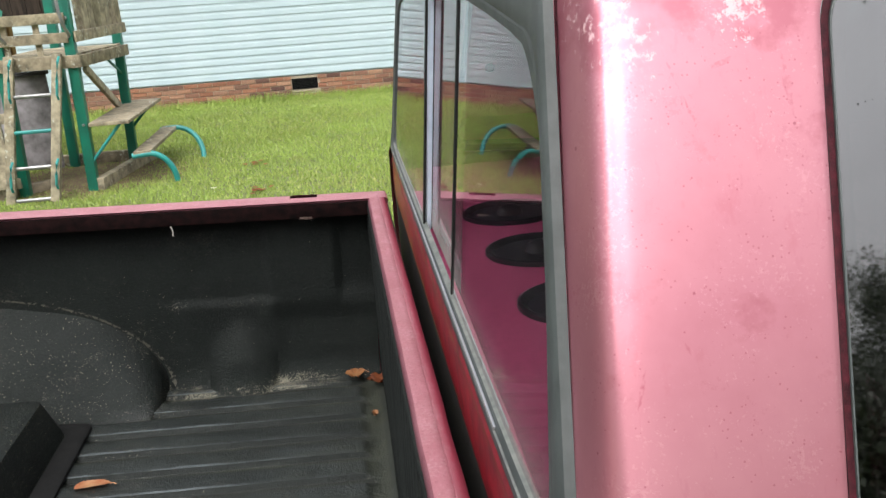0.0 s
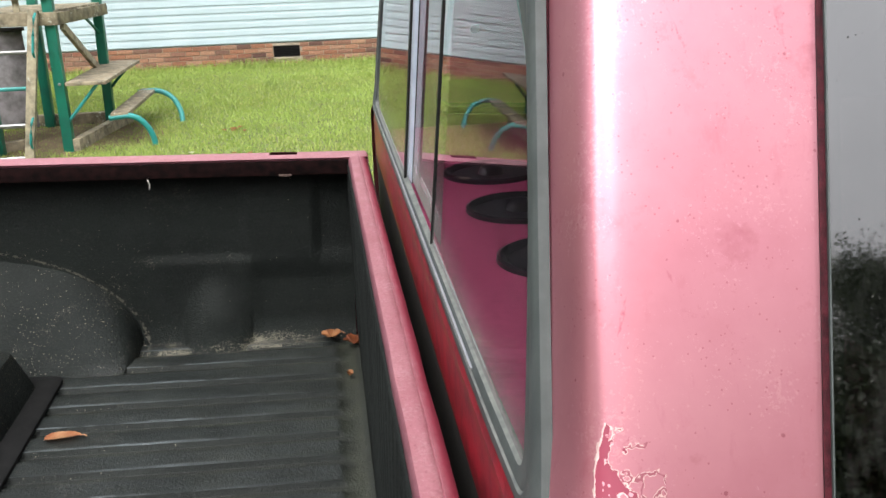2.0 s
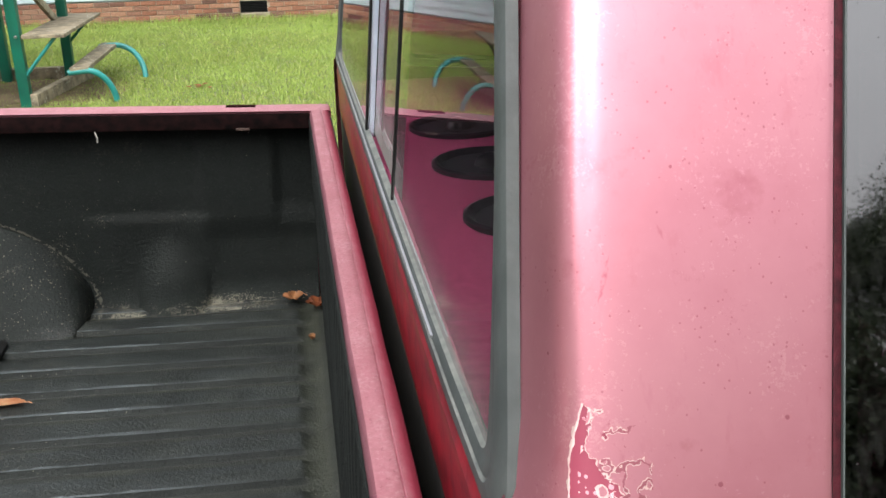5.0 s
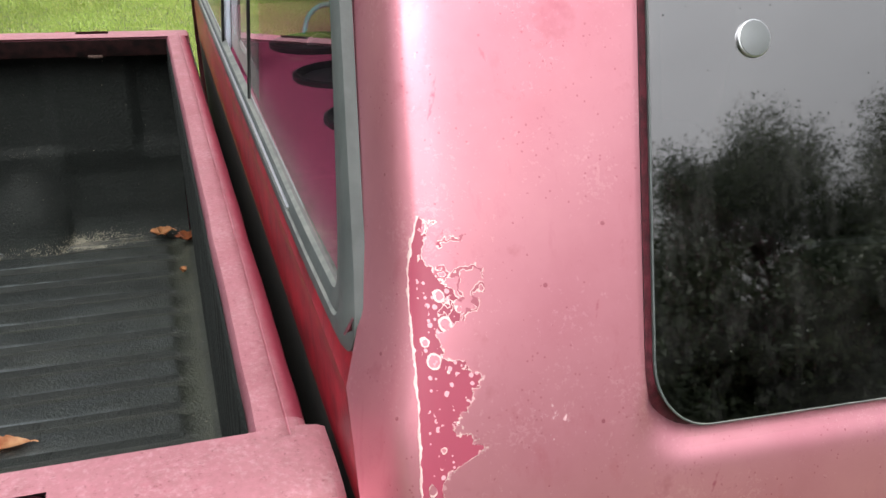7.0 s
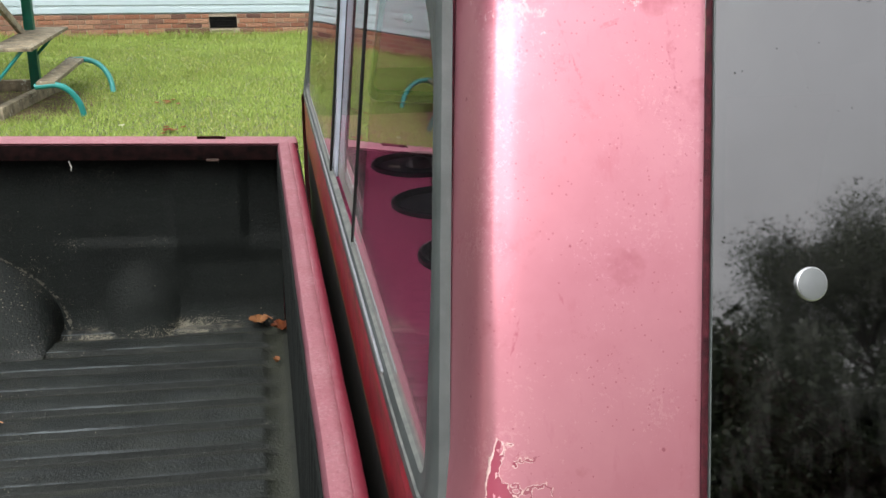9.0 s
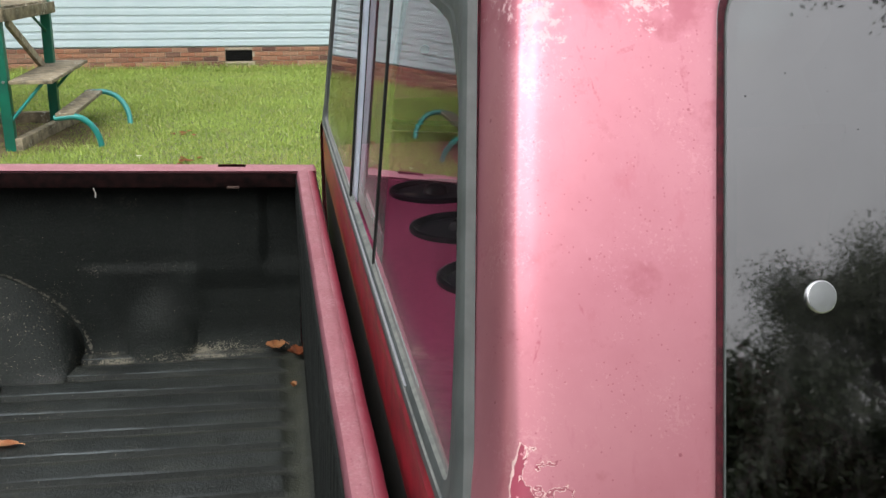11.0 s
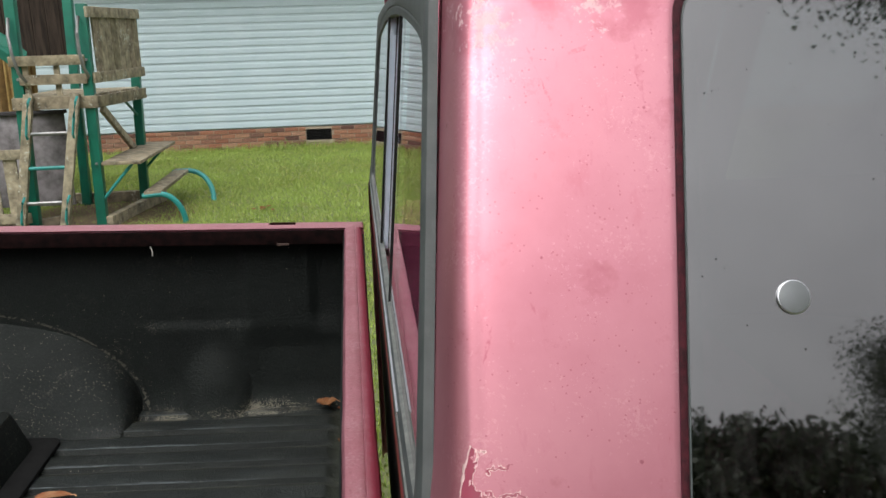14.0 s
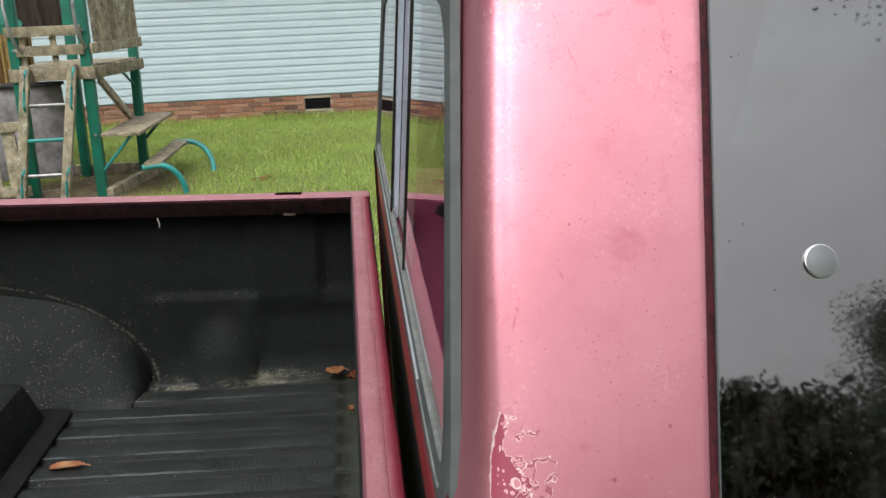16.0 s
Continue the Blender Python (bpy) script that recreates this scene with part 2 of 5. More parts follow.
    # a few smears and nicks of darker red
    def smear(cx, cz, slope, half, wide, weight):
        u = op("SUBTRACT", op("SUBTRACT", x, cx), op("MULTIPLY", op("SUBTRACT", z, cz), slope))
        u = op("ADD", u, op("MULTIPLY", op("SUBTRACT", grain(n, l, 180.0, coords=co), 0.5), 0.005))
        along = op("SUBTRACT", 1.0, op("DIVIDE", op("ABSOLUTE", op("SUBTRACT", z, cz)), half))
        inside = op("SUBTRACT", op("MULTIPLY", along, wide), op("ABSOLUTE", u))
        soft = ramp(n, l, inside, -0.0002, 0.0006)
        return op("MULTIPLY", op("MULTIPLY", soft, ramp(n, l, grain(n, l, 240.0, detail=3.0, coords=co), 0.40, 0.58)), weight)
    marks = None
    for args in ((0.0705, 1.430, 0.35, 0.012, 0.0015, 0.6), (0.117, 1.567, -0.35, 0.010, 0.0012, 0.5), (0.1445, 1.3263, 0.30, 0.006, 0.0010, 0.7), (0.204, 1.227, 0.45, 0.013, 0.0011, 0.8), (0.175, 1.578, -0.05, 0.020, 0.0028, 0.3), (0.1385, 1.5913, 1.9, 0.0035, 0.0055, 0.35), (0.1684, 1.632, 0.2, 0.012, 0.0030, 0.6), (0.0655, 1.3660, 0.45, 0.0060, 0.0026, 1.0), (0.098, 1.449, -0.5, 0.004, 0.0012, 0.4), (0.109, 1.590, -0.3, 0.012, 0.0010, 0.35), (0.046, 1.45, 0.25, 0.030, 0.0014, 0.35)):
        k = smear(*args)
        marks = k if marks is None else op("MAXIMUM", marks, k)
    col = blend(n, l, op("MULTIPLY", op("MULTIPLY", marks, near), 0.85), col, (0.36, 0.06, 0.11))
    col = blend(n, l, op("MULTIPLY", op("MAXIMUM", bare, op("MULTIPLY", crack, 0.55)), 0.94), col, DEEP)
    col = blend(n, l, op("MULTIPLY", blister, 0.85), col, (0.66, 0.36, 0.41))
    col = blend(n, l, op("MULTIPLY", rim, op("ADD", 0.35, op("MULTIPLY", grain(n, l, 190.0, detail=3.0, coords=co), 0.75))), col, (0.82, 0.64, 0.62))
    geo = n.new("ShaderNodeNewGeometry")
    up = n.new("ShaderNodeSeparateXYZ")
    l.new(geo.outputs["True Normal"], up.inputs[0])
    level = op("MULTIPLY", ramp(n, l, up.outputs[2], 0.75, 0.95), op("LESS_THAN", z, 1.30))
    grime = ramp(n, l, op("ADD", op("MULTIPLY", grain(n, l, 22.0, detail=9.0, rough=0.7, coords=co), 0.5), op("MULTIPLY", grain(n, l, 190.0, detail=4.0, rough=0.7, coords=co), 0.5)), 0.38, 0.74)
    grime = op("MULTIPLY", op("ADD", 0.34, op("MULTIPLY", grime, 0.48)), level)
    col = blend(n, l, grime, col, (0.235, 0.105, 0.110))
    flake = ramp(n, l, op_mix(n, l, grain(n, l, 240.0, detail=5.0, rough=0.75, coords=co), grain(n, l, 30.0, detail=3.0, coords=co)), 0.51, 0.62)
    col = blend(n, l, op("MULTIPLY", op("MULTIPLY", flake, level), 0.20), col, (0.72, 0.50, 0.52))
    pit = ramp(n, l, grain(n, l, 210.0, detail=4.0, rough=0.7, coords=co), 0.60, 0.66)
    col = blend(n, l, op("MULTIPLY", op("MULTIPLY", pit, level), 0.4), col, (0.13, 0.03, 0.04))
    # the front rail is rubbed down to red along its cab edge and darker with dirt
    header = op("MULTIPLY", op("MULTIPLY", op("GREATER_THAN", x, -0.05), op("LESS_THAN", x, 0.03)), op("MULTIPLY", op("LESS_THAN", z, 1.215), op("MULTIPLY", op("GREATER_THAN", y, 0.315), op("LESS_THAN", y, 1.60))))
    edge = op("SUBTRACT", op("ADD", x, op("MULTIPLY", y, 0.0065)), 0.0105)
    edge = op("ADD", edge, op("MULTIPLY", op("SUBTRACT", grain(n, l, 60.0, detail=7.0, rough=0.75, coords=co), 0.5), 0.014))
    rub = op("MULTIPLY", header, ramp(n, l, edge, -0.015, -0.007))
    col = blend(n, l, op("MULTIPLY", rub, 0.9), col, (0.27, 0.025, 0.055))
    soil = op("MULTIPLY", header, ramp(n, l, grain(n, l, 34.0, detail=8.0, rough=0.75, coords=co, stretch=(1, 0.4, 1)), 0.40, 0.68))
    col = blend(n, l, op("MULTIPLY", soil, 0.45), col, (0.23, 0.045, 0.065))
    l.new(col, p.inputs["Base Color"])
    l.new(op("MULTIPLY", op("SUBTRACT", 1.0, op("MULTIPLY", level, 0.55)), op("ADD", op("MULTIPLY", op("MAXIMUM", chalk, bare), -METAL), METAL)), p.inputs["Metallic"])
    l.new(op("ADD", op("ADD", PAINT_ROUGH - 0.05, op("MULTIPLY", level, 0.15)), op("MULTIPLY", grain(n, l, 18.0, detail=5.0, coords=co), 0.10)), p.inputs["Roughness"])
    p.inputs["Coat Weight"].default_value = 0.0
    p.inputs["Coat Roughness"].default_value = 0.16
    h = op("ADD", op("ADD", op("MULTIPLY", bare, -0.6), op("MULTIPLY", rim, 0.5)), op("MULTIPLY", grain(n, l, 30.0, coords=co), 0.10))
    relief(n, l, p, op("ADD", h, op("MULTIPLY", blister, 0.7)), 0.55, 0.0010)
    return m


def tinted_glass(name, tint, ior, gloss_rough=0.0, dust=None, sill=0.0, sill_top=1.375):
    m, n, l, p = material(name)
    n.remove(p)
    clear = n.new("ShaderNodeBsdfTransparent")
    clear.inputs[0].default_value = (*tint, 1)
    shine = n.new("ShaderNodeBsdfGlossy")
    shine.inputs["Roughness"].default_value = gloss_rough
    shine.inputs["Color"].default_value = (0.97, 0.955, 0.975, 1)
    fres = n.new("ShaderNodeFresnel")
    fres.inputs[0].default_value = ior
    mix = n.new("ShaderNodeMixShader")
    l.new(fres.outputs[0], mix.inputs[0])
    l.new(clear.outputs[0], mix.inputs[1])
    l.new(shine.outputs[0], mix.inputs[2])
    out = mix.outputs[0]
    if dust:
        v = n.new("ShaderNodeTexVoronoi")
        v.inputs["Scale"].default_value = 130.0
        l.new(place(n), v.inputs["Vector"])
        dots = maths(n, l, "LESS_THAN", v.outputs["Distance"], 0.09)
        some = maths(n, l, "GREATER_THAN", grain(n, l, 90.0, detail=1.0), 0.62)
        film = ramp(n, l, grain(n, l, 7.0, detail=7.0, rough=0.7), 0.45, 0.95)
        runs = ramp(n, l, grain(n, l, 70.0, detail=5.0, rough=0.7, stretch=(1, 1, 0.08)), 0.50, 0.78)
        film = maths(n, l, "ADD", film, maths(n, l, "MULTIPLY", runs, 0.9))
        fac = maths(n, l, "ADD", maths(n, l, "MULTIPLY", maths(n, l, "MULTIPLY", dots, some), 0.14), maths(n, l, "MULTIPLY", film, dust), clamp=True)
        if sill:
            # dust that has settled along the foot of the pane
            up = n.new("ShaderNodeSeparateXYZ")
            l.new(place(n), up.inputs[0])
            ragged = maths(n, l, "ADD", up.outputs[2], maths(n, l, "MULTIPLY", maths(n, l, "SUBTRACT", grain(n, l, 30.0, detail=6.0, rough=0.7), 0.5), 0.045))
            foot = maths(n, l, "POWER", ramp(n, l, ragged, sill_top, 1.292), 2.2)
            fac = maths(n, l, "ADD", fac, maths(n, l, "MULTIPLY", foot, sill), clamp=True)
        dirt = n.new("ShaderNodeBsdfDiffuse")
        dirt.inputs[0].default_value = (0.35, 0.35, 0.33, 1)
        m2 = n.new("ShaderNodeMixShader")
        l.new(fac, m2.inputs[0])
        l.new(out, m2.inputs[1])
        l.new(dirt.outputs[0], m2.inputs[2])
        out = m2.outputs[0]
        # dark specks of tar and grit
        w = n.new("ShaderNodeTexVoronoi")
        w.inputs["Scale"].default_value = 210.0
        l.new(place(n), w.inputs["Vector"])
        pick = n.new("ShaderNodeSeparateColor")
        l.new(w.outputs["Color"], pick.inputs[0])
        size = maths(n, l, "MULTIPLY", maths(n, l, "POWER", pick.outputs[0], 6.0), 0.15)
        tar = maths(n, l, "MULTIPLY", maths(n, l, "LESS_THAN", w.outputs["Distance"], size), 0.75)
        soot = n.new("ShaderNodeBsdfDiffuse")
        soot.inputs[0].default_value = (0.03, 0.03, 0.03, 1)
        m3 = n.new("ShaderNodeMixShader")
        l.new(tar, m3.inputs[0])
        l.new(out, m3.inputs[1])
        l.new(soot.outputs[0], m3.inputs[2])
        out = m3.outputs[0]
    l.new(out, n["Material Output"].inputs[0])
    return m


def clear_sheet(name, tint):
    m, n, l, p = material(name)
    n.remove(p)
    clear = n.new("ShaderNodeBsdfTransparent")
    clear.inputs[0].default_value = (*tint, 1)
    l.new(clear.outputs[0], n["Material Output"].inputs[0])
    return m


def outer_face_only(ob, axis):
    """The first material on faces that look along axis, plain tint on the others."""
    ob.data.materials.append(INNER_SHEET)
    axis = Vector(axis)
    for f in ob.data.polygons:
        f.material_index = 0 if f.normal.dot(axis) > 0.5 else 1
    return ob


def liner_black():
    m, n, l, p = material("bedliner_plastic")
    co = place(n)
    sep = n.new("ShaderNodeSeparateXYZ")
    l.new(co, sep.inputs[0])
    x, y, z = sep.outputs

    def op(kind, a, b=0.0):
        return maths(n, l, kind, a, b)

    col = shade(n, l, (0.0082, 0.0100, 0.0094), (0.0150, 0.0180, 0.0166), 5.0, detail=6.0)
    col = blend(n, l, ramp(n, l, grain(n, l, 260.0, detail=5.0, rough=0.8), 0.52, 0.72), col, (0.027, 0.032, 0.029))
    geo = n.new("ShaderNodeNewGeometry")
    up = n.new("ShaderNodeSeparateXYZ")
    l.new(geo.outputs["True Normal"], up.inputs[0])
    flat = ramp(n, l, up.outputs[2], 0.6, 0.95)
    level = op("MULTIPLY", flat, op("LESS_THAN", op("ADD", z, op("MULTIPLY", x, 0.0402)), 0.762))
    # silt lying on the floor, thickest at the front end
    wobble = op("MULTIPLY", op("SUBTRACT", grain(n, l, 22.0, detail=6.0, rough=0.7), 0.5), 0.05)
    strip = ramp(n, l, op("ADD", x, wobble), -0.080, -0.068)
    height = op("ADD", z, op("MULTIPLY", x, 0.0402))
    groove = ramp(n, l, height, 0.7418, 0.7372)
    cloud = grain(n, l, 5.0, detail=10.0, rough=0.75, stretch=(1, 1.4, 1))
    front = op("MULTIPLY", ramp(n, l, x, -0.42, -0.05), 0.14)
    silt = ramp(n, l, op("ADD", op("ADD", cloud, front), op("MULTIPLY", groove, 0.05)), 0.50, 0.82)
    silt = op("MAXIMUM", silt, op("MULTIPLY", strip, ramp(n, l, grain(n, l, 45.0, detail=7.0, rough=0.7), 0.15, 0.55)))
    col = blend(n, l, op("MULTIPLY", op("MULTIPLY", silt, level), 0.50), col, (0.042, 0.045, 0.033))
    stain = op("MULTIPLY", ramp(n, l, grain(n, l, 14.0, detail=8.0, rough=0.7), 0.56, 0.62), level)
    col = blend(n, l, op("MULTIPLY", stain, 0.75), col, (0.008, 0.009, 0.008))
    # pale grit along the foot of the side wall and on the shelves
    fine = grain(n, l, 300.0, detail=4.0, rough=0.75)
    patch = grain(n, l, 11.0, detail=5.0)
    foot = op("MULTIPLY", op("MULTIPLY", ramp(n, l, z, 0.785, 0.757), op("GREATER_THAN", z, 0.745)), ramp(n, l, y, 1.615, 1.650))
    grit = op("GREATER_THAN", op("ADD", fine, op("ADD", op("ADD", op("MULTIPLY", foot, 0.13), op("MULTIPLY", op("MULTIPLY", ramp(n, l, x, -0.48, -0.56), ramp(n, l, z, 1.02, 0.84)), 0.030)), op("MULTIPLY", op("SUBTRACT", patch, 0.5), 0.85))), 0.70)
    col = blend(n, l, op("MULTIPLY", grit, op("ADD", op("ADD", 0.10, op("MULTIPLY", ramp(n, l, x, -0.48, -0.56), op("MULTIPLY", ramp(n, l, z, 0.98, 0.86), 0.13))), op("MULTIPLY", foot, 0.65))), col, (0.21, 0.195, 0.15))
    # single pale grains, thickest on the wheel well beside the box and along the foot
    v = n.new("ShaderNodeTexVoronoi")
    v.inputs["Scale"].default_value = 330.0
    l.new(co, v.inputs["Vector"])
    chance = n.new("ShaderNodeSeparateColor")
    l.new(v.outputs["Color"], chance.inputs[0])
    heap = op("ADD", op("MULTIPLY", op("MULTIPLY", ramp(n, l, x, -0.44, -0.60), ramp(n, l, z, 1.06, 0.88)), 0.30), op("MULTIPLY", foot, 0.35))
    heap = op("MULTIPLY", op("ADD", heap, op("MULTIPLY", level, 0.10)), ramp(n, l, grain(n, l, 13.0, detail=5.0, rough=0.7), 0.40, 0.62))
    sand = op("MULTIPLY", op("LESS_THAN", v.outputs["Distance"], op("ADD", 0.10, op("MULTIPLY", chance.outputs[1], 0.26))), op("LESS_THAN", chance.outputs[0], op("ADD", 0.004, heap)))
    col = blend(n, l, op("MULTIPLY", sand, 0.80), col, (0.27, 0.25, 0.19))
    crumb = op("MULTIPLY", op("MULTIPLY", op("LESS_THAN", v.outputs["Distance"], 0.42), op("GREATER_THAN", chance.outputs[2], 0.94)), level)
    col = blend(n, l, op("MULTIPLY", crumb, 0.85), col, (0.006, 0.006, 0.005))
    # scuffs on the ledge of the side wall and pale specks here and there
    shelf = op("MULTIPLY", op("MULTIPLY", ramp(n, l, height, 0.938, 0.953), ramp(n, l, height, 0.982, 0.962)), op("MULTIPLY", op("MULTIPLY", ramp(n, l, x, -0.56, -0.48), op("LESS_THAN", x, -0.235)), op("GREATER_THAN", y, 1.5)))
    scuff = op("GREATER_THAN", op("ADD", op("MULTIPLY", shelf, 0.030), op_mix(n, l, grain(n, l, 260.0, detail=4.0, rough=0.75), grain(n, l, 16.0, detail=3.0))), 0.622)
    col = blend(n, l, op("MULTIPLY", scuff, op("ADD", 0.10, op("MULTIPLY", shelf, 0.25))), col, (0.20, 0.19, 0.15))
    dash = ramp(n, l, grain(n, l, 60.0, detail=6.0, rough=0.8, stretch=(0.25, 1.6, 1)), 0.60, 0.70)
    col = blend(n, l, op("MULTIPLY", op("MULTIPLY", dash, level), 0.55), col, (0.085, 0.088, 0.074))
    blot = ramp(n, l, grain(n, l, 75.0, detail=5.0, rough=0.75, stretch=(0.5, 1.2, 1)), 0.42, 0.34)
    col = blend(n, l, op("MULTIPLY", op("MULTIPLY", blot, level), 0.8), col, (0.007, 0.009, 0.008))
    # bluish sky sheen on the rib tops, put into the colour in streaks
    rib_sheen = op("MULTIPLY", op("MULTIPLY", ramp(n, l, height, 0.7385, 0.7415), op("LESS_THAN", x, -0.085)), level)
    rib_sheen = op("MULTIPLY", rib_sheen, ramp(n, l, grain(n, l, 30.0, detail=7.0, rough=0.75, stretch=(0.3, 1.0, 1)), 0.36, 0.60))
    col = blend(n, l, op("MULTIPLY", rib_sheen, 0.26), col, (0.066, 0.077, 0.080))
    # greenish silt lying in the grooves and along the front end
    low = op("MULTIPLY", ramp(n, l, height, 0.7400, 0.7375), level)
    low = op("MULTIPLY", low, ramp(n, l, grain(n, l, 9.0, detail=8.0, rough=0.75), 0.38, 0.60))
    col = blend(n, l, op("MULTIPLY", low, 0.20), col, (0.066, 0.072, 0.042))
    # painted highlights on the ribs' near edges and painted shade in the grooves before them
    u = op("FRACT", op("DIVIDE", op("SUBTRACT", y, 0.29), 0.0795))
    onrib = op("MULTIPLY", op("MULTIPLY", flat, op("LESS_THAN", height, 0.747)), op("LESS_THAN", x, -0.085))
    streak = ramp(n, l, grain(n, l, 26.0, detail=7.0, rough=0.75, stretch=(0.22, 1.0, 1)), 0.40, 0.62)
    wear_and_glint = op("MULTIPLY", op("LESS_THAN", op("ABSOLUTE", op("SUBTRACT", u, op("ADD", 0.225, op("MULTIPLY", streak, 0.02)))), op("MULTIPLY", streak, 0.058)), op("MULTIPLY", onrib, op("MULTIPLY", ramp(n, l, x, -0.12, -0.45), ramp(n, l, grain(n, l, 4.5, detail=3.0, stretch=(0.5, 1.6, 1)), 0.36, 0.54))))
    col = blend(n, l, op("MULTIPLY", wear_and_glint, 0.80), col, (0.135, 0.155, 0.165))
    groove_shade = op("MULTIPLY", op("MULTIPLY", ramp(n, l, op("ABSOLUTE", op("SUBTRACT", u, 0.09)), 0.075, 0.045), onrib), ramp(n, l, grain(n, l, 17.0, detail=6.0, rough=0.7, stretch=(0.35, 1, 1)), 0.36, 0.58))
    col = blend(n, l, op("MULTIPLY", groove_shade, 0.8), col, (0.007, 0.008, 0.007))
    damp = op("MULTIPLY", ramp(n, l, grain(n, l, 7.0, detail=8.0, rough=0.75, stretch=(0.6, 1, 1)), 0.47, 0.60), onrib)
    col = blend(n, l, op("MULTIPLY", damp, 0.45), col, (0.012, 0.014, 0.013))
    # scuffed rim of the wheel arch
    ex, ez = op("DIVIDE", op("ADD", x, 0.93), 0.409), op("DIVIDE", op("SUBTRACT", height, 0.737), 0.266)
    ring = op("ABSOLUTE", op("SUBTRACT", op("SQRT", op("ADD", op("MULTIPLY", ex, ex), op("MULTIPLY", ez, ez))), op("ADD", 0.99, op("MULTIPLY", op("SUBTRACT", grain(n, l, 40.0, coords=co), 0.5), 0.02))))
    rim = op("MULTIPLY", op("LESS_THAN", ring, 0.009), op("MULTIPLY", op("GREATER_THAN", y, 1.62), op("GREATER_THAN", grain(n, l, 130.0, detail=3.0, coords=co), 0.47)))
    col = blend(n, l, op("MULTIPLY", rim, 0.45), col, (0.16, 0.15, 0.12))
    l.new(col, p.inputs["Base Color"])
    l.new(op("SUBTRACT", op("ADD", 0.52, op("MULTIPLY", silt, 0.28)), op("MULTIPLY", level, 0.17)), p.inputs["Roughness"])
    l.new(op("ADD", 0.18, op("MULTIPLY", level, 0.22)), p.inputs["Specular IOR Level"])
    pebble = op("ADD", op("MULTIPLY", grain(n, l, 170.0, detail=3.0), 0.7), op("MULTIPLY", grain(n, l, 520.0, detail=2.0), 0.3))
    relief(n, l, p, pebble, 1.0, 0.0042)
    return m


def dusty_rubber():
    """Grey weathered rubber with pale dust lying on what faces up."""
    m, n, l, p = material("grey_rubber")
    col = shade(n, l, (0.062, 0.073, 0.073), (0.041, 0.050, 0.050), 30.0, detail=6.0)
    col = blend(n, l, maths(n, l, "MULTIPLY", ramp(n, l, grain(n, l, 90.0, detail=5.0, rough=0.7, stretch=(1, 1, 0.15)), 0.52, 0.70), 0.22), col, (0.12, 0.13, 0.13))
    geo = n.new("ShaderNodeNewGeometry")
    up = n.new("ShaderNodeSeparateXYZ")
    l.new(geo.outputs["Normal"], up.inputs[0])
    dust = maths(n, l, "MULTIPLY", ramp(n, l, up.outputs[2], 0.38, 0.80), ramp(n, l, grain(n, l, 55.0, detail=7.0, rough=0.75), 0.30, 0.62))
    col = blend(n, l, maths(n, l, "MULTIPLY", dust, 0.45), col, (0.30, 0.30, 0.27))
    l.new(col, p.inputs["Base Color"])
    p.inputs["Roughness"].default_value = 0.6
    relief(n, l, p, grain(n, l, 240.0), 0.12)
    return m


def grass_blades():
    m, n, l, p = material("grass_blade")
    geo = n.new("ShaderNodeNewGeometry")
    cr = n.new("ShaderNodeValToRGB")
    for i, (pos, c) in enumerate(((0.0, (0.155, 0.235, 0.035)), (0.45, (0.235, 0.325, 0.055)), (0.85, (0.315, 0.385, 0.085)), (1.0, (0.46, 0.43, 0.17)))):
        e = cr.color_ramp.elements[i] if i < 2 else cr.color_ramp.elements.new(pos)
        e.position, e.color = pos, (*c, 1)
    l.new(geo.outputs["Random Per Island"], cr.inputs[0])
    col = blend(n, l, maths(n, l, "MULTIPLY", ramp(n, l, grain(n, l, 0.8, detail=5.0), 0.42, 0.66), 0.65), cr.outputs[0], (0.31, 0.43, 0.085))
    col = blend(n, l, maths(n, l, "MULTIPLY", ramp(n, l, grain(n, l, 1.7, detail=6.0, rough=0.7), 0.52, 0.70), 0.6), col, (0.17, 0.27, 0.055))
    col = blend(n, l, maths(n, l, "MULTIPLY", ramp(n, l, grain(n, l, 2.3, detail=7.0, rough=0.75), 0.58, 0.68), 0.5), col, (0.34, 0.28, 0.13))
    l.new(col, p.inputs["Base Color"])
    p.inputs["Roughness"].default_value = 0.55
    p.inputs["Transmission Weight"].default_value = 0.0
    return m


PAINT = faded_paint()
RED = plain("sheltered_red_paint", (0.285, 0.006, 0.018), (0.115, 0.004, 0.010), 34.0, rough=0.42, coat=0.12, bump=0.15, detail=7.0)
BROWN_BOARD = plain("dark_brown_board", (0.050, 0.036, 0.027), (0.018, 0.013, 0.010), 30.0, rough=0.85, bump=0.3, gloss=0.2, stretch=(1, 1, 0.1), detail=6.0)
RUST_CLIP = plain("dull_rusted_steel", (0.05, 0.030, 0.024), (0.12, 0.085, 0.075), 220.0, rough=0.8, bump=0.4, gloss=0.2)
CHANNEL = plain("dark_red_channel", (0.022, 0.002, 0.005), (0.075, 0.010, 0.018), 160.0, rough=0.5, bump=0.4, gloss=0.3)
LINER = liner_black()
# shade below the far rail, put into the lip's colour
SHADED_LIP = plain("shaded_rail_lip", (0.0035, 0.0028, 0.0028), (0.016, 0.007, 0.007), 60.0, rough=0.9, gloss=0.04, detail=7.0)
RUBBER = dusty_rubber()
DARK = plain("black_rubber", (0.008, 0.008, 0.008), (0.014, 0.014, 0.014), 30.0, rough=0.6, gloss=0.2)
ALUMINIUM = plain("dull_aluminium", (0.66, 0.74, 0.86), (0.52, 0.60, 0.72), 20.0, rough=0.36, metal=0.35, bump=0.05)
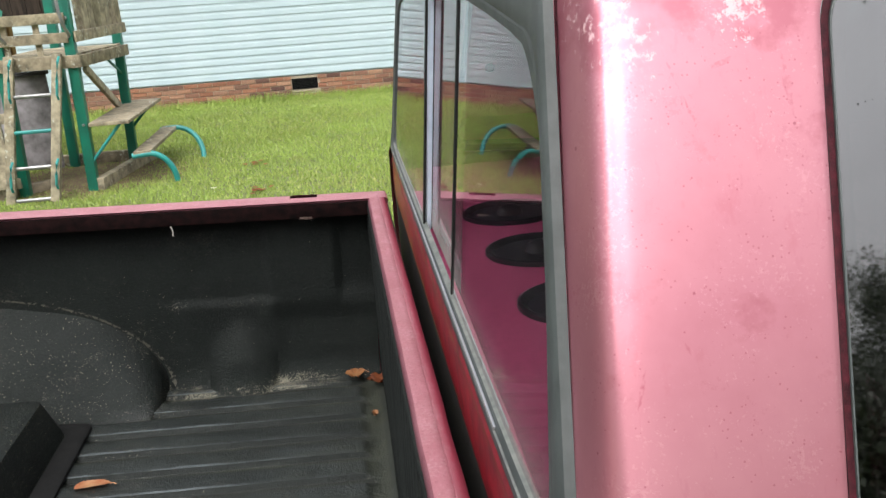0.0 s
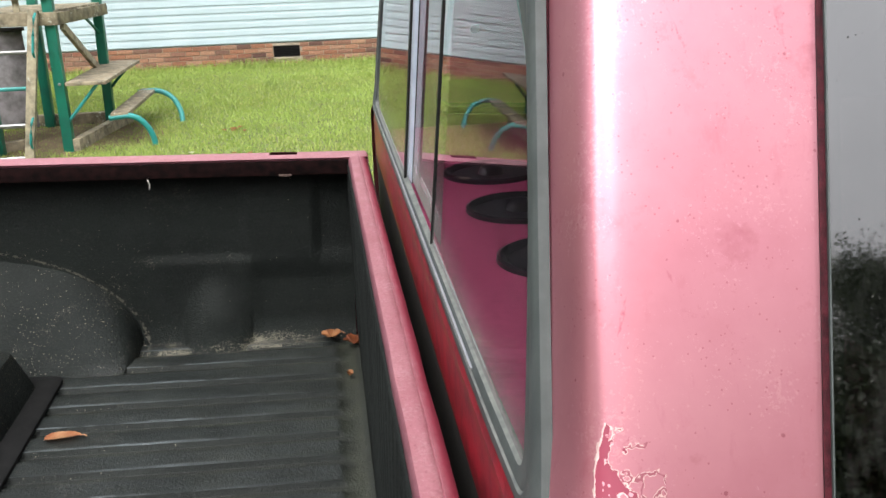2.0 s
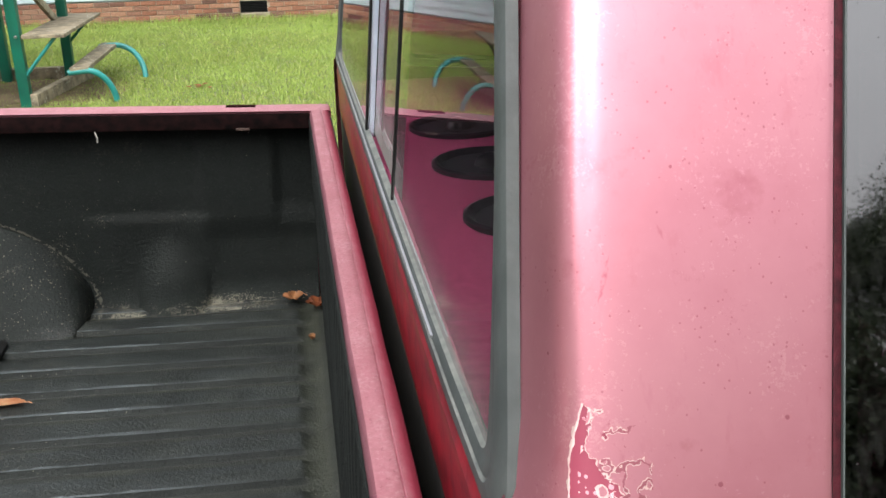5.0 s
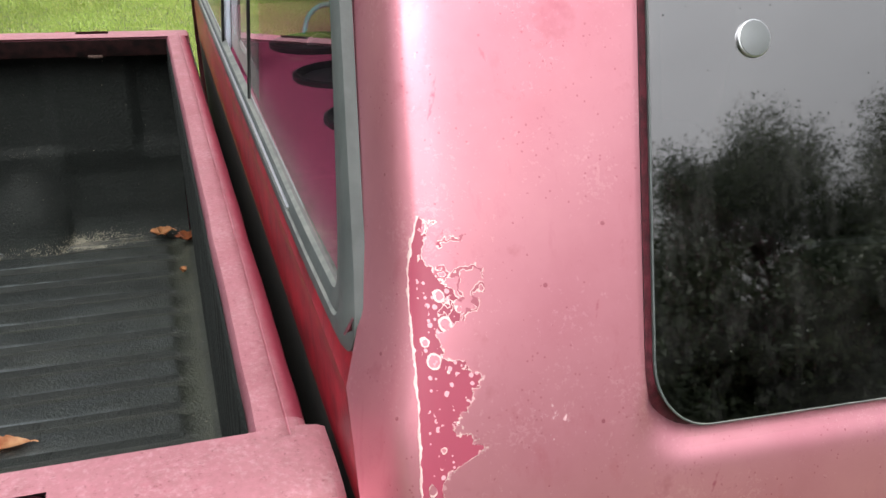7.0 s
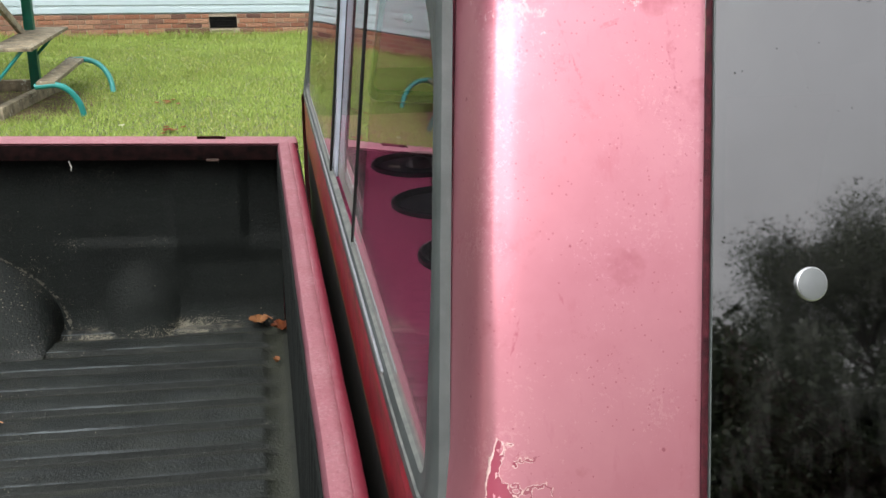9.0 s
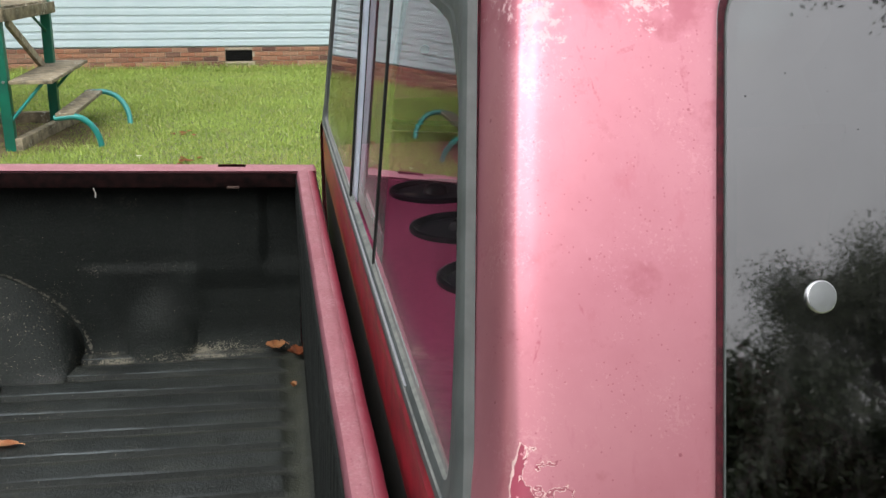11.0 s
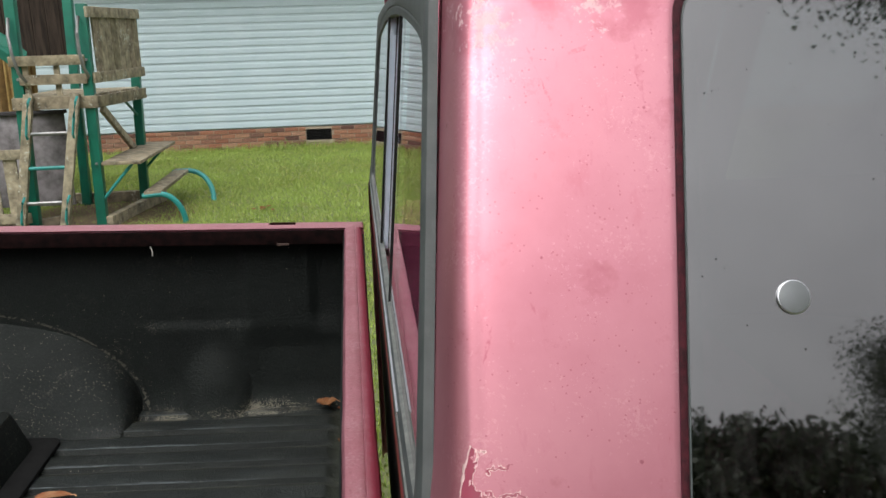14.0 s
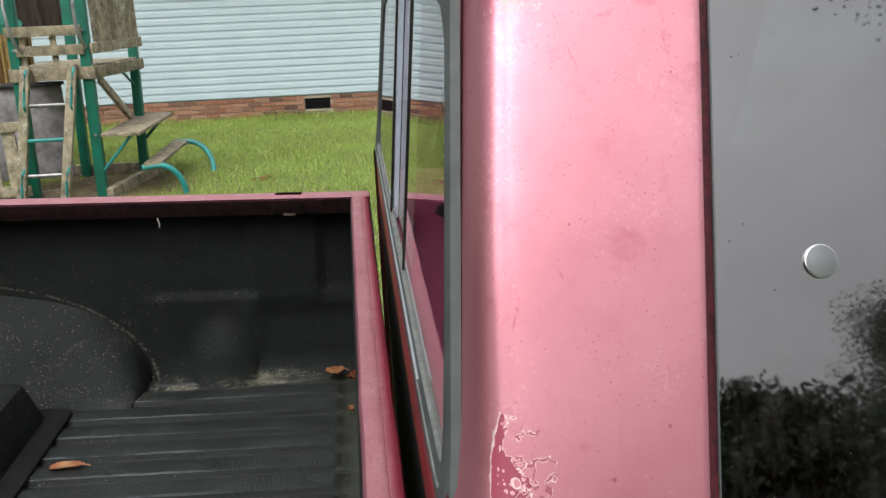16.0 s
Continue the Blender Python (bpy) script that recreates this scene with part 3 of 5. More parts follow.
CHROME = plain("worn_chrome", (0.75, 0.76, 0.78), (0.6, 0.62, 0.65), 40.0, rough=0.28, metal=1.0, bump=0.03)
CAP = plain("pale_cap", (0.17, 0.18, 0.19), (0.15, 0.16, 0.165), 60.0, rough=0.4, metal=0.3, bump=0.03)
BACK_GLASS = tinted_glass("rear_window_glass", (0.90, 0.83, 0.87), 1.42, dust=0.02, sill=0.42)
SLIDER_GLASS = tinted_glass("dusty_slider_glass", (0.84, 0.80, 0.83), 1.46, dust=0.16, sill=0.70, sill_top=1.44)
SIDE_GLASS = tinted_glass("dark_tinted_glass", (0.055, 0.064, 0.064), 2.70, gloss_rough=0.024, dust=0.045)
INNER_SHEET = clear_sheet("inner_sheet", (0.96, 0.96, 0.96))
CLEAR_GLASS = tinted_glass("clear_glass", (0.85, 0.88, 0.87), 1.5)
CARPET = plain("pink_carpet", (0.54, 0.090, 0.215), (0.44, 0.068, 0.17), 90.0, rough=0.95, bump=0.5)
CONE = plain("speaker_cone", (0.012, 0.010, 0.013), (0.020, 0.016, 0.022), 50.0, rough=0.30)
PIPING = plain("pale_piping", (0.70, 0.72, 0.72), (0.55, 0.57, 0.57), 60.0, rough=0.6)
POCKET = plain("grey_cloth", (0.34, 0.36, 0.35), (0.16, 0.18, 0.17), 14.0, rough=0.9, bump=0.4, detail=6.0)
CABIN = plain("cabin_trim", (0.030, 0.028, 0.030), (0.045, 0.040, 0.042), 20.0, rough=0.8)
SIDING = plain("pale_blue_siding", (0.405, 0.51, 0.545), (0.445, 0.545, 0.58), 2.5, rough=0.5, bump=0.05, bump_scale=60)
BRICK = varied("red_brick", [(0.21, 0.088, 0.052), (0.29, 0.130, 0.074), (0.34, 0.19, 0.120), (0.095, 0.045, 0.034), (0.25, 0.125, 0.08)], 0.85, 40.0)
MORTAR = plain("mortar", (0.30, 0.25, 0.19), (0.38, 0.32, 0.25), 20.0, rough=0.95, bump=0.4)
TRIMWHITE = plain("white_trim", (0.75, 0.77, 0.77), (0.68, 0.70, 0.70), 5.0, rough=0.5)
SOIL = plain("lawn_soil", (0.15, 0.165, 0.070), (0.10, 0.12, 0.045), 1.6, rough=0.95, bump=0.6, bump_scale=30, detail=8.0)
EARTH = plain("bare_earth", (0.16, 0.115, 0.060), (0.085, 0.060, 0.032), 8.0, rough=0.95, bump=0.7, bump_scale=60, detail=8.0)
BLADE = grass_blades()
GREEN = plain("green_enamel", (0.008, 0.165, 0.105), (0.012, 0.12, 0.085), 6.0, rough=0.38, bump=0.08)
TEAL = plain("teal_plastic", (0.02, 0.27, 0.25), (0.03, 0.21, 0.20), 8.0, rough=0.45, bump=0.05)
SLIDE = plain("green_slide_plastic", (0.012, 0.13, 0.085), (0.02, 0.18, 0.12), 4.0, rough=0.4, bump=0.05)
WOOD = varied("weathered_wood", [(0.24, 0.205, 0.135), (0.31, 0.27, 0.19), (0.18, 0.155, 0.10), (0.26, 0.215, 0.15)], 0.9, 12.0, 0.6, 0.42, (1, 1, 1), (0.48, 0.48, 0.40))
PANEL = plain("grey_stained_panel", (0.30, 0.28, 0.29), (0.12, 0.11, 0.11), 9.0, rough=0.8, bump=0.3, detail=8.0)
STRAW = varied("split_wood", [(0.30, 0.19, 0.055), (0.16, 0.090, 0.030), (0.40, 0.27, 0.095)], 0.9, 14.0)
LEAF = plain("fallen_leaf", (0.30, 0.085, 0.025), (0.17, 0.045, 0.015), 40.0, rough=0.6, bump=0.3)
TAN_LEAF = plain("tan_leaf", (0.40, 0.18, 0.07), (0.26, 0.10, 0.035), 40.0, rough=0.6, bump=0.3)
LAWN_LEAF = plain("lawn_leaf", (0.36, 0.13, 0.05), (0.20, 0.07, 0.03), 30.0, rough=0.7, bump=0.2)
PETAL = plain("white_petal", (0.75, 0.74, 0.62), (0.62, 0.60, 0.45), 60.0, rough=0.6)
CURLED = plain("curled_leaf", (0.62, 0.36, 0.19), (0.40, 0.13, 0.045), 30.0, rough=0.6, bump=0.3)
TWIGWHITE = plain("bleached_twig", (0.50, 0.48, 0.44), (0.36, 0.34, 0.30), 60.0, rough=0.8)
FOLIAGE = plain("tree_leaf", (0.060, 0.082, 0.046), (0.090, 0.115, 0.062), 1.0, rough=0.6, bump=0.0)
BARK = plain("bark", (0.09, 0.075, 0.06), (0.06, 0.05, 0.04), 10.0, rough=0.95, bump=0.6)
TYRE = plain("tyre_rubber", (0.018, 0.018, 0.018), (0.03, 0.03, 0.028), 20.0, rough=0.8)
STEEL = plain("dull_steel", (0.35, 0.35, 0.35), (0.25, 0.25, 0.25), 20.0, rough=0.45, metal=0.8)
# near-black that carries the shade deep between cab and bed
GAP_SHADE = plain("gap_shade_black", (0.010, 0.008, 0.007), (0.022, 0.017, 0.013), 16.0, rough=0.75)


# ---- mesh helpers ----
def part(name, bm, mat, parent=None, label="", smooth=40):
    me = bpy.data.meshes.new(name)
    bmesh.ops.recalc_face_normals(bm, faces=bm.faces)
    bm.to_mesh(me)
    bm.free()
    me.materials.append(mat)
    if smooth:
        me.polygons.foreach_set("use_smooth", [True] * len(me.polygons))
        me.set_sharp_from_angle(angle=radians(smooth))
    ob = new(name, me)
    if parent is not None:
        ob.parent = parent
    if label:
        tagged(ob, label)
    return ob


def thing(name, label, category, group="", kind="", at=(0, 0, 0)):
    ob = new(name)
    ob.location = at
    ob.empty_display_size = 0.1
    return tagged(ob, label, category, group, kind)


def box(bm, x0, x1, y0, y1, z0, z1, bevel=0.0, m=None, segments=2):
    r = bmesh.ops.create_cube(bm, size=1, matrix=Matrix.Translation(((x0 + x1) / 2, (y0 + y1) / 2, (z0 + z1) / 2)) @ Matrix.Diagonal((x1 - x0, y1 - y0, z1 - z0, 1)))
    vs = r["verts"]
    if bevel:
        es = list({e for v in vs for e in v.link_edges})
        g = bmesh.ops.bevel(bm, geom=es, offset=bevel, segments=segments, profile=0.6, affect="EDGES")
        vs = g["verts"]
    if m is not None:
        bmesh.ops.transform(bm, matrix=m, verts=list({v for v in vs if v.is_valid}))
    return bm


def boxed(*a, **k):
    return box(bmesh.new(), *a, **k)


def beam(a, b, w, h, bevel=0.004, up=(0, 0, 1)):
    """A straight bar of section w by h from a to b."""
    a, b = Vector(a), Vector(b)
    d = (b - a).normalized()
    s = d.cross(Vector(up))
    s = s.normalized() if s.length > 1e-4 else Vector((1, 0, 0))
    u = s.cross(d)
    m = Matrix((s, d, u)).transposed().to_4x4()
    m.translation = (a + b) / 2
    bm = bmesh.new()
    box(bm, -w / 2, w / 2, -(b - a).length / 2, (b - a).length / 2, -h / 2, h / 2, bevel)
    bmesh.ops.transform(bm, matrix=m, verts=bm.verts)
    return bm


def surface(rows, closed=False, bm=None):
    """Quads over rows of points."""
    bm = bm or bmesh.new()
    grid = [[bm.verts.new(p) for p in row] for row in rows]
    for r0, r1 in zip(grid, grid[1:]):
        k = len(r0)
        for i in range(k if closed else k - 1):
            j = (i + 1) % k
            try:
                bm.faces.new((r0[i], r0[j], r1[j], r1[i]))
            except ValueError:
                pass
    return bm


def tube(points, radius, sides=10, bm=None, cap=True):
    bm = bm or bmesh.new()
    pts = [Vector(p) for p in points]
    rows = []
    ref = Vector((0.13, 0.31, 0.94))
    for i, p in enumerate(pts):
        d = (pts[min(i + 1, len(pts) - 1)] - pts[max(i - 1, 0)]).normalized()
        s = d.cross(ref).normalized()
        u = s.cross(d)
        r = radius(i / (len(pts) - 1)) if callable(radius) else radius
        rows.append([p + r * (math.cos(a) * s + math.sin(a) * u) for a in (2 * math.pi * k / sides for k in range(sides))])
    surface(rows, True, bm)
    if cap:
        bm.verts.ensure_lookup_table()
        k = len(bm.verts)
        total = len(rows) * sides
        bm.faces.new([bm.verts[k - total + i] for i in range(sides)])
        bm.faces.new([bm.verts[k - sides + i] for i in range(sides)])
    return bm


def disc(centre, axis, radius, depth, sides=32, bevel=0.0):
    bm = bmesh.new()
    q = Vector(axis).normalized().to_track_quat("Z", "Y").to_matrix().to_4x4()
    q.translation = centre
    bmesh.ops.create_cone(bm, cap_ends=True, segments=sides, radius1=radius, radius2=radius, depth=depth, matrix=q)
    if bevel:
        es = [e for e in bm.edges if len(e.link_faces) == 2 and any(len(f.verts) > 4 for f in e.link_faces)]
        bmesh.ops.bevel(bm, geom=es, offset=bevel, segments=2, profile=0.5, affect="EDGES")
    return bm


def arc_points(corner, r, a0, a1, k):
    return [(corner[0] + r * math.cos(a0 + (a1 - a0) * i / k), corner[1] + r * math.sin(a0 + (a1 - a0) * i / k)) for i in range(k + 1)]


def rounded(x0, x1, z0, z1, r, k=8, side=10, top=None):
    """A rounded rectangle as a closed ring, counter-clockwise from the lower left, with points along the straight sides."""
    def run(a, b):
        return [(a[0] + (b[0] - a[0]) * i / side, a[1] + (b[1] - a[1]) * i / side) for i in range(1, side)]
    q = top or r
    pts = arc_points((x0 + r, z0 + r), r, math.pi, 1.5 * math.pi, k)
    pts += run((x0 + r, z0), (x1 - r, z0)) + arc_points((x1 - r, z0 + r), r, 1.5 * math.pi, 2 * math.pi, k)
    pts += run((x1, z0 + r), (x1, z1 - q)) + arc_points((x1 - q, z1 - q), q, 0, 0.5 * math.pi, k)
    pts += run((x1 - q, z1), (x0 + q, z1)) + arc_points((x0 + q, z1 - q), q, 0.5 * math.pi, math.pi, k)
    pts += run((x0, z1 - q), (x0, z0 + r))
    return pts


# ---- ground ----
bm = bmesh.new()
bmesh.ops.create_grid(bm, x_segments=60, y_segments=60, size=150, matrix=Matrix.Translation((0, 0, 0)))
ground = tagged(part("ground", bm, SOIL, smooth=0), "patchy green lawn with bare spots", "ground", kind="structure")


def grass_field(name, x0, x1, y0, y1, count, lo, hi, width, seed):
    rng = np.random.default_rng(seed)
    x = rng.uniform(x0, x1, count)
    y = y0 + (y1 - y0) * rng.uniform(0, 1, count)
    h = rng.uniform(lo, hi, count) * (0.7 + 0.6 * np.array([noise.noise((a * 0.9, b * 0.9, 3.0)) * 0.5 + 0.5 for a, b in zip(x, y)]))
    turn = rng.uniform(0, 2 * math.pi, count)
    lean = rng.uniform(0.1, 0.75, count) * h
    dirn = rng.uniform(0, 2 * math.pi, count)
    wx, wy = np.cos(turn) * width, np.sin(turn) * width
    v = np.empty((count, 3, 3), dtype=np.float32)
    v[:, 0] = np.stack((x - wx, y - wy, np.zeros(count)), 1)
    v[:, 1] = np.stack((x + wx, y + wy, np.zeros(count)), 1)
    v[:, 2] = np.stack((x + np.cos(dirn) * lean, y + np.sin(dirn) * lean, h), 1)
    me = bpy.data.meshes.new(name)
    me.vertices.add(count * 3)
    me.vertices.foreach_set("co", v.reshape(-1))
    me.loops.add(count * 3)
    me.loops.foreach_set("vertex_index", np.arange(count * 3, dtype=np.int32))
    me.polygons.add(count)
    me.polygons.foreach_set("loop_start", np.arange(0, count * 3, 3, dtype=np.int32))
    me.update()
    me.validate()
    me.materials.append(BLADE)
    return new(name, me)


tagged(grass_field("lawn_grass", -6.5, 4.0, 2.2, 12.9, 460000, 0.012, 0.040, 0.0046, 3), "short uneven lawn grass, green with straw tips", "grass", kind="stuff")
tagged(grass_field("tall_grass", -6.0, 4.0, 12.5, 12.88, 6000, 0.04, 0.13, 0.005, 5), "taller grass along the foot of the brick wall", "grass", kind="stuff")

# ---- house ----
HY = 12.9
house = thing("house", "single-storey house with pale blue siding on brick", "house", at=(0, HY, 0))
inv = Matrix.Translation((0, -HY, 0))


def in_house(name, bm, mat, parent=house, label="", smooth=40):
    bmesh.ops.transform(bm, matrix=inv, verts=bm.verts)
    return part(name, bm, mat, parent, label, smooth)


HX0, HX1, HB, HT = -9.0, 9.0, 0.337, 2.85
in_house("wall", boxed(HX0, HX1, HY + 0.03, HY + 6.0, HB - 0.02, HT), SIDING)
VENT = (-0.80, -0.41, 0.105, 0.275)
bm = bmesh.new()
for a, b, c, d in ((HX0, VENT[0], -0.3, HB - 0.022), (VENT[1], HX1, -0.3, HB - 0.022), (VENT[0], VENT[1], -0.3, VENT[2]), (VENT[0], VENT[1], VENT[3], HB - 0.022)):
    box(bm, a, b, HY + 0.012, HY + 0.25, c, d)
in_house("foundation", bm, MORTAR, smooth=0)
COURSE = 0.1105
k = 0
while HB + k * COURSE < HT:
    z0 = HB + k * COURSE
    rows = []
    for x in np.linspace(HX0, HX1, 25):
        w = 0.002 * noise.noise((x * 0.7, k * 1.3, 0))
        rows.append([(x, HY + 0.008, z0 + w), (x, HY - 0.002, z0 + w), (x, HY - 0.004, z0 + 0.005 + w), (x, HY + 0.001, z0 + COURSE * 0.62 + w), (x, HY + 0.004, z0 + COURSE * 0.70 + w), (x, HY + 0.006, z0 + COURSE + w)])
    in_house("siding_plank", surface(rows), SIDING, smooth=0)
    k += 1
roof = surface([[(x, HY - 0.55, HT - 0.02), (x, HY + 3.0, HT + 1.25), (x, HY + 6.55, HT - 0.02)] for x in (HX0 - 0.4, HX1 + 0.4)])
bmesh.ops.solidify(roof, geom=roof.faces[:], thickness=0.12)
in_house("roof", roof, PANEL, smooth=0)
in_house("soffit", boxed(HX0 - 0.4, HX1 + 0.4, HY - 0.55, HY + 0.02, HT - 0.06, HT - 0.03), TRIMWHITE, smooth=0)
vent = in_house("vent", boxed(VENT[0], VENT[1], HY + 0.10, HY + 0.14, VENT[2], VENT[3]), DARK, label="dark crawl-space vent in the brick")
for i in range(7):
    z0 = VENT[2] + 0.012 + i * 0.023
    in_house("louvre", boxed(VENT[0] + 0.01, VENT[1] - 0.01, HY + 0.02, HY + 0.05, z0, z0 + 0.008), DARK, vent, smooth=0)
in_house("vent_sill", boxed(VENT[0] + 0.02, VENT[1] - 0.08, HY - 0.01, HY + 0.05, VENT[2] - 0.03, VENT[2] - 0.002, 0.004), MORTAR)

# ---- playset ----
playset = thing("playset", "weathered wooden playset tower with green metal posts", "playset", at=(-2.6, 8.1, 0))
pinv = Matrix.Translation((2.6, -8.1, 0))


def in_play(name, bm, mat, parent=playset, label="", smooth=40):
    bmesh.ops.transform(bm, matrix=pinv, verts=bm.verts)
    return part(name, bm, mat, parent, label, smooth)


A0, A1 = (-2.345, 7.50, 0.0), (-2.287, 7.50, 1.965)
B0, B1 = (-2.255, 8.70, 0.0), (-2.175, 8.70, 1.95)
C0, C1 = (-2.93, 7.50, 0.0), (-2.855, 7.50, 2.25)
D0, D1 = (-2.84, 8.70, 0.0), (-2.76, 8.70, 2.25)
for p0, p1 in ((A0, A1), (B0, B1), (C0, C1), (D0, D1)):
    in_play("post", beam(p0, p1, 0.088, 0.088, 0.012, up=(0, 1, 0)), GREEN, label="green enamelled square post")
# deck, its edge beams and boards
in_play("deck_beam", boxed(-2.95, -2.235, 7.43, 7.465, 1.09, 1.195, 0.004), WOOD)
in_play("deck_beam", beam((-2.243, 7.44, 1.140), (-2.118, 8.645, 1.140), 0.030, 0.10, 0.004), WOOD)
for i in range(6):
    y0 = 7.47 + i * 0.19
    in_play("deck_board", boxed(-2.95, -2.26 + 0.104 * (y0 - 7.44), y0, y0 + 0.178, 1.18, 1.205, 0.004), WOOD, smooth=0)
in_play("guard_rail", boxed(-2.86, -2.30, 7.43, 7.455, 1.30, 1.385, 0.004), WOOD)
in_play("guard_rail", boxed(-2.93, -2.30, 7.43, 7.455, 1.46, 1.545, 0.004), WOOD)
in_play("guard_rail", beam((-2.238, 7.44, 1.345), (-2.105, 8.645, 1.352), 0.024, 0.09, 0.004), WOOD)
in_play("guard_rail", beam((-2.238, 7.42, 1.895), (-2.098, 8.645, 1.905), 0.024, 0.09, 0.004), WOOD)
for i in range(8):
    y0 = 7.56 + i * 0.133
    xs = -2.252 + 0.1105 * (y0 - 7.44)
    in_play("slat", beam((xs, y0, 1.62), (xs + 0.0138, y0 + 0.125, 1.62), 0.018, 0.53, 0.003), WOOD, smooth=0)
for i in range(7):
    x0 = -3.70 + i * 0.137
    in_play("back_slat", boxed(x0, x0 + 0.132, 8.76, 8.785, 1.52, 2.3, 0.003), BROWN_BOARD, label="dark stained back board", smooth=0)
for i in range(2):
    in_play("upright", boxed(-2.84 + i * 0.26, -2.79 + i * 0.26, 7.47, 7.49, 1.20, 1.46, 0.003), WOOD, smooth=0)
in_play("brace", beam((-2.25, 7.58, 1.08), (-2.25, 8.55, 0.58), 0.035, 0.075), WOOD)
in_play("knee_brace", beam((-2.22, 8.22, 1.10), (-2.22, 8.66, 0.92), 0.02, 0.02), GREEN)
in_play("grab_handle", tube([(-2.87, 7.42, 1.86), (-2.875, 7.37, 1.72), (-2.86, 7.36, 1.55), (-2.83, 7.37, 1.40), (-2.80, 7.42, 1.33)], 0.014, 8), STEEL)
in_play("grab_handle", tube([(-2.30, 7.42, 1.86), (-2.315, 7.37, 1.72), (-2.31, 7.36, 1.55), (-2.29, 7.37, 1.42), (-2.275, 7.42, 1.36)], 0.014, 8), STEEL)
# steps on the side
in_play("step_board", boxed(-2.27, -1.93, 7.42, 8.92, 0.585, 0.615, 0.006), WOOD)
in_play("step_strut", tube([(-2.30, 7.48, 0.28), (-2.02, 7.48, 0.585)], 0.014, 8), TEAL)
in_play("step_strut", tube([(-2.24, 8.70, 0.34), (-2.0, 8.70, 0.585)], 0.014, 8), GREEN)
in_play("step_board", boxed(-1.965, -1.81, 7.52, 8.95, 0.285, 0.318, 0.006), WOOD)
for y0, x1, ye, zz in ((7.54, -1.63, 7.60, 0.285), (8.86, -1.545, 8.66, 0.30)):
    pts = [(-1.98, y0, zz - 0.01), (-1.86, y0, zz + 0.0)]
    for i in range(13):
        a = math.pi / 2 * i / 12
        pts.append((-1.83 + (x1 + 1.83) * math.sin(a), y0 + (ye - y0) * (1 - math.cos(a)), -0.02 + (zz + 0.022) * math.cos(a) ** 0.9))
    in_play("hoop", tube(pts, 0.026, 12), TEAL, label="bent teal tube footing")
# ladder against the deck
for xt, xb in ((-2.79, -2.965), (-2.40, -2.60)):
    in_play("ladder_rail", beam((xb, 7.22, 0.0), (xt, 7.40, 1.22), 0.075, 0.05, up=(0, 1, 0)), WOOD)
    for u0, u1 in ((0.10, 0.30), (0.70, 0.98)):
        q = lambda u, o: (xb + (xt - xb) * u + 0.03, 7.22 + 0.18 * u - o, 1.22 * u)
        in_play("ladder_grip", tube([q(u0, 0.05), q(u0 + 0.03, 0.09), q((u0 + u1) / 2, 0.10), q(u1 - 0.03, 0.09), q(u1, 0.05)], 0.011, 8), TEAL)
for zr, f in ((0.89, 0.73), (0.60, 0.49), (0.30, 0.25), (0.03, 0.03)):
    xa, xb = -2.965 + 0.175 * f, -2.60 + 0.20 * f
    in_play("rung", tube([(xa, 7.22 + 0.18 * f, zr), (xb, 7.22 + 0.18 * f, zr)], 0.017, 8), TEAL if zr == 0.60 else STEEL)
for p0, p1, zs in ((A0, A1, (1.14, 1.35, 1.50)), (B0, B1, (1.13, 1.34)), (C0, C1, (1.35, 1.50)), (A0, A1, (0.60,))):
    for zb in zs:
        u = zb / p1[2]
        in_play("bolt", disc((p0[0] + (p1[0] - p0[0]) * u + 0.01, p0[1] - 0.052, zb), (0, -1, 0), 0.013, 0.012, 10, 0.002), STEEL)
# low fence, stained panel and timber edging
in_play("fence_rail", boxed(-4.2, -2.90, 7.34, 7.365, 0.68, 0.765, 0.004), WOOD)
in_play("fence_rail", boxed(-4.2, -2.90, 7.34, 7.365, 0.115, 0.205, 0.004), WOOD)
for i in range(8):
    x0 = -4.30 + i * 0.175
    in_play("picket", boxed(x0, x0 + 0.11, 7.367, 7.387, 0.06, 0.70, 0.003), WOOD, smooth=0)
tray = boxed(-3.52, -2.70, 7.92, 7.95, 0.16, 1.02, 0.004, m=None)
in_play("panel", tray, PANEL, label="grey stained sheet panel under the deck")
in_play("panel_rim", boxed(-3.54, -2.68, 7.88, 7.97, 1.02, 1.05, 0.004), CABIN)
in_play("panel_rim", boxed(-3.54, -3.51, 7.86, 7.97, 0.16, 1.02, 0.004), CABIN)
in_play("edging", boxed(-3.2, -2.1, 8.72, 8.80, 0.0, 0.13, 0.008), WOOD)
in_play("edging", beam((-2.28, 7.46, 0.06), (-2.08, 8.78, 0.06), 0.08, 0.12, 0.008), WOOD)
in_play("edging", beam((-3.3, 7.30, 0.05), (-2.70, 7.75, 0.05), 0.08, 0.10, 0.008), WOOD)
bm = surface([[(-2.55 + (0.35 + 0.62 * u) * math.cos(a) * (1 + 0.12 * noise.noise((a * 1.5, u, 2))), 8.15 + (0.3 + 0.62 * u) * math.sin(a) * (1 + 0.12 * noise.noise((a * 2, u, 7))), 0.024 - 0.026 * u * u) for a in [2 * math.pi * i / 40 for i in range(40)]] for u in (0.0, 0.3, 0.6, 0.85, 1.0)], True)
bm.faces.new(list(bm.verts)[:40])
tagged(part("bare_earth", bm, EARTH), "worn brown earth under the playset", "bare earth", kind="structure")
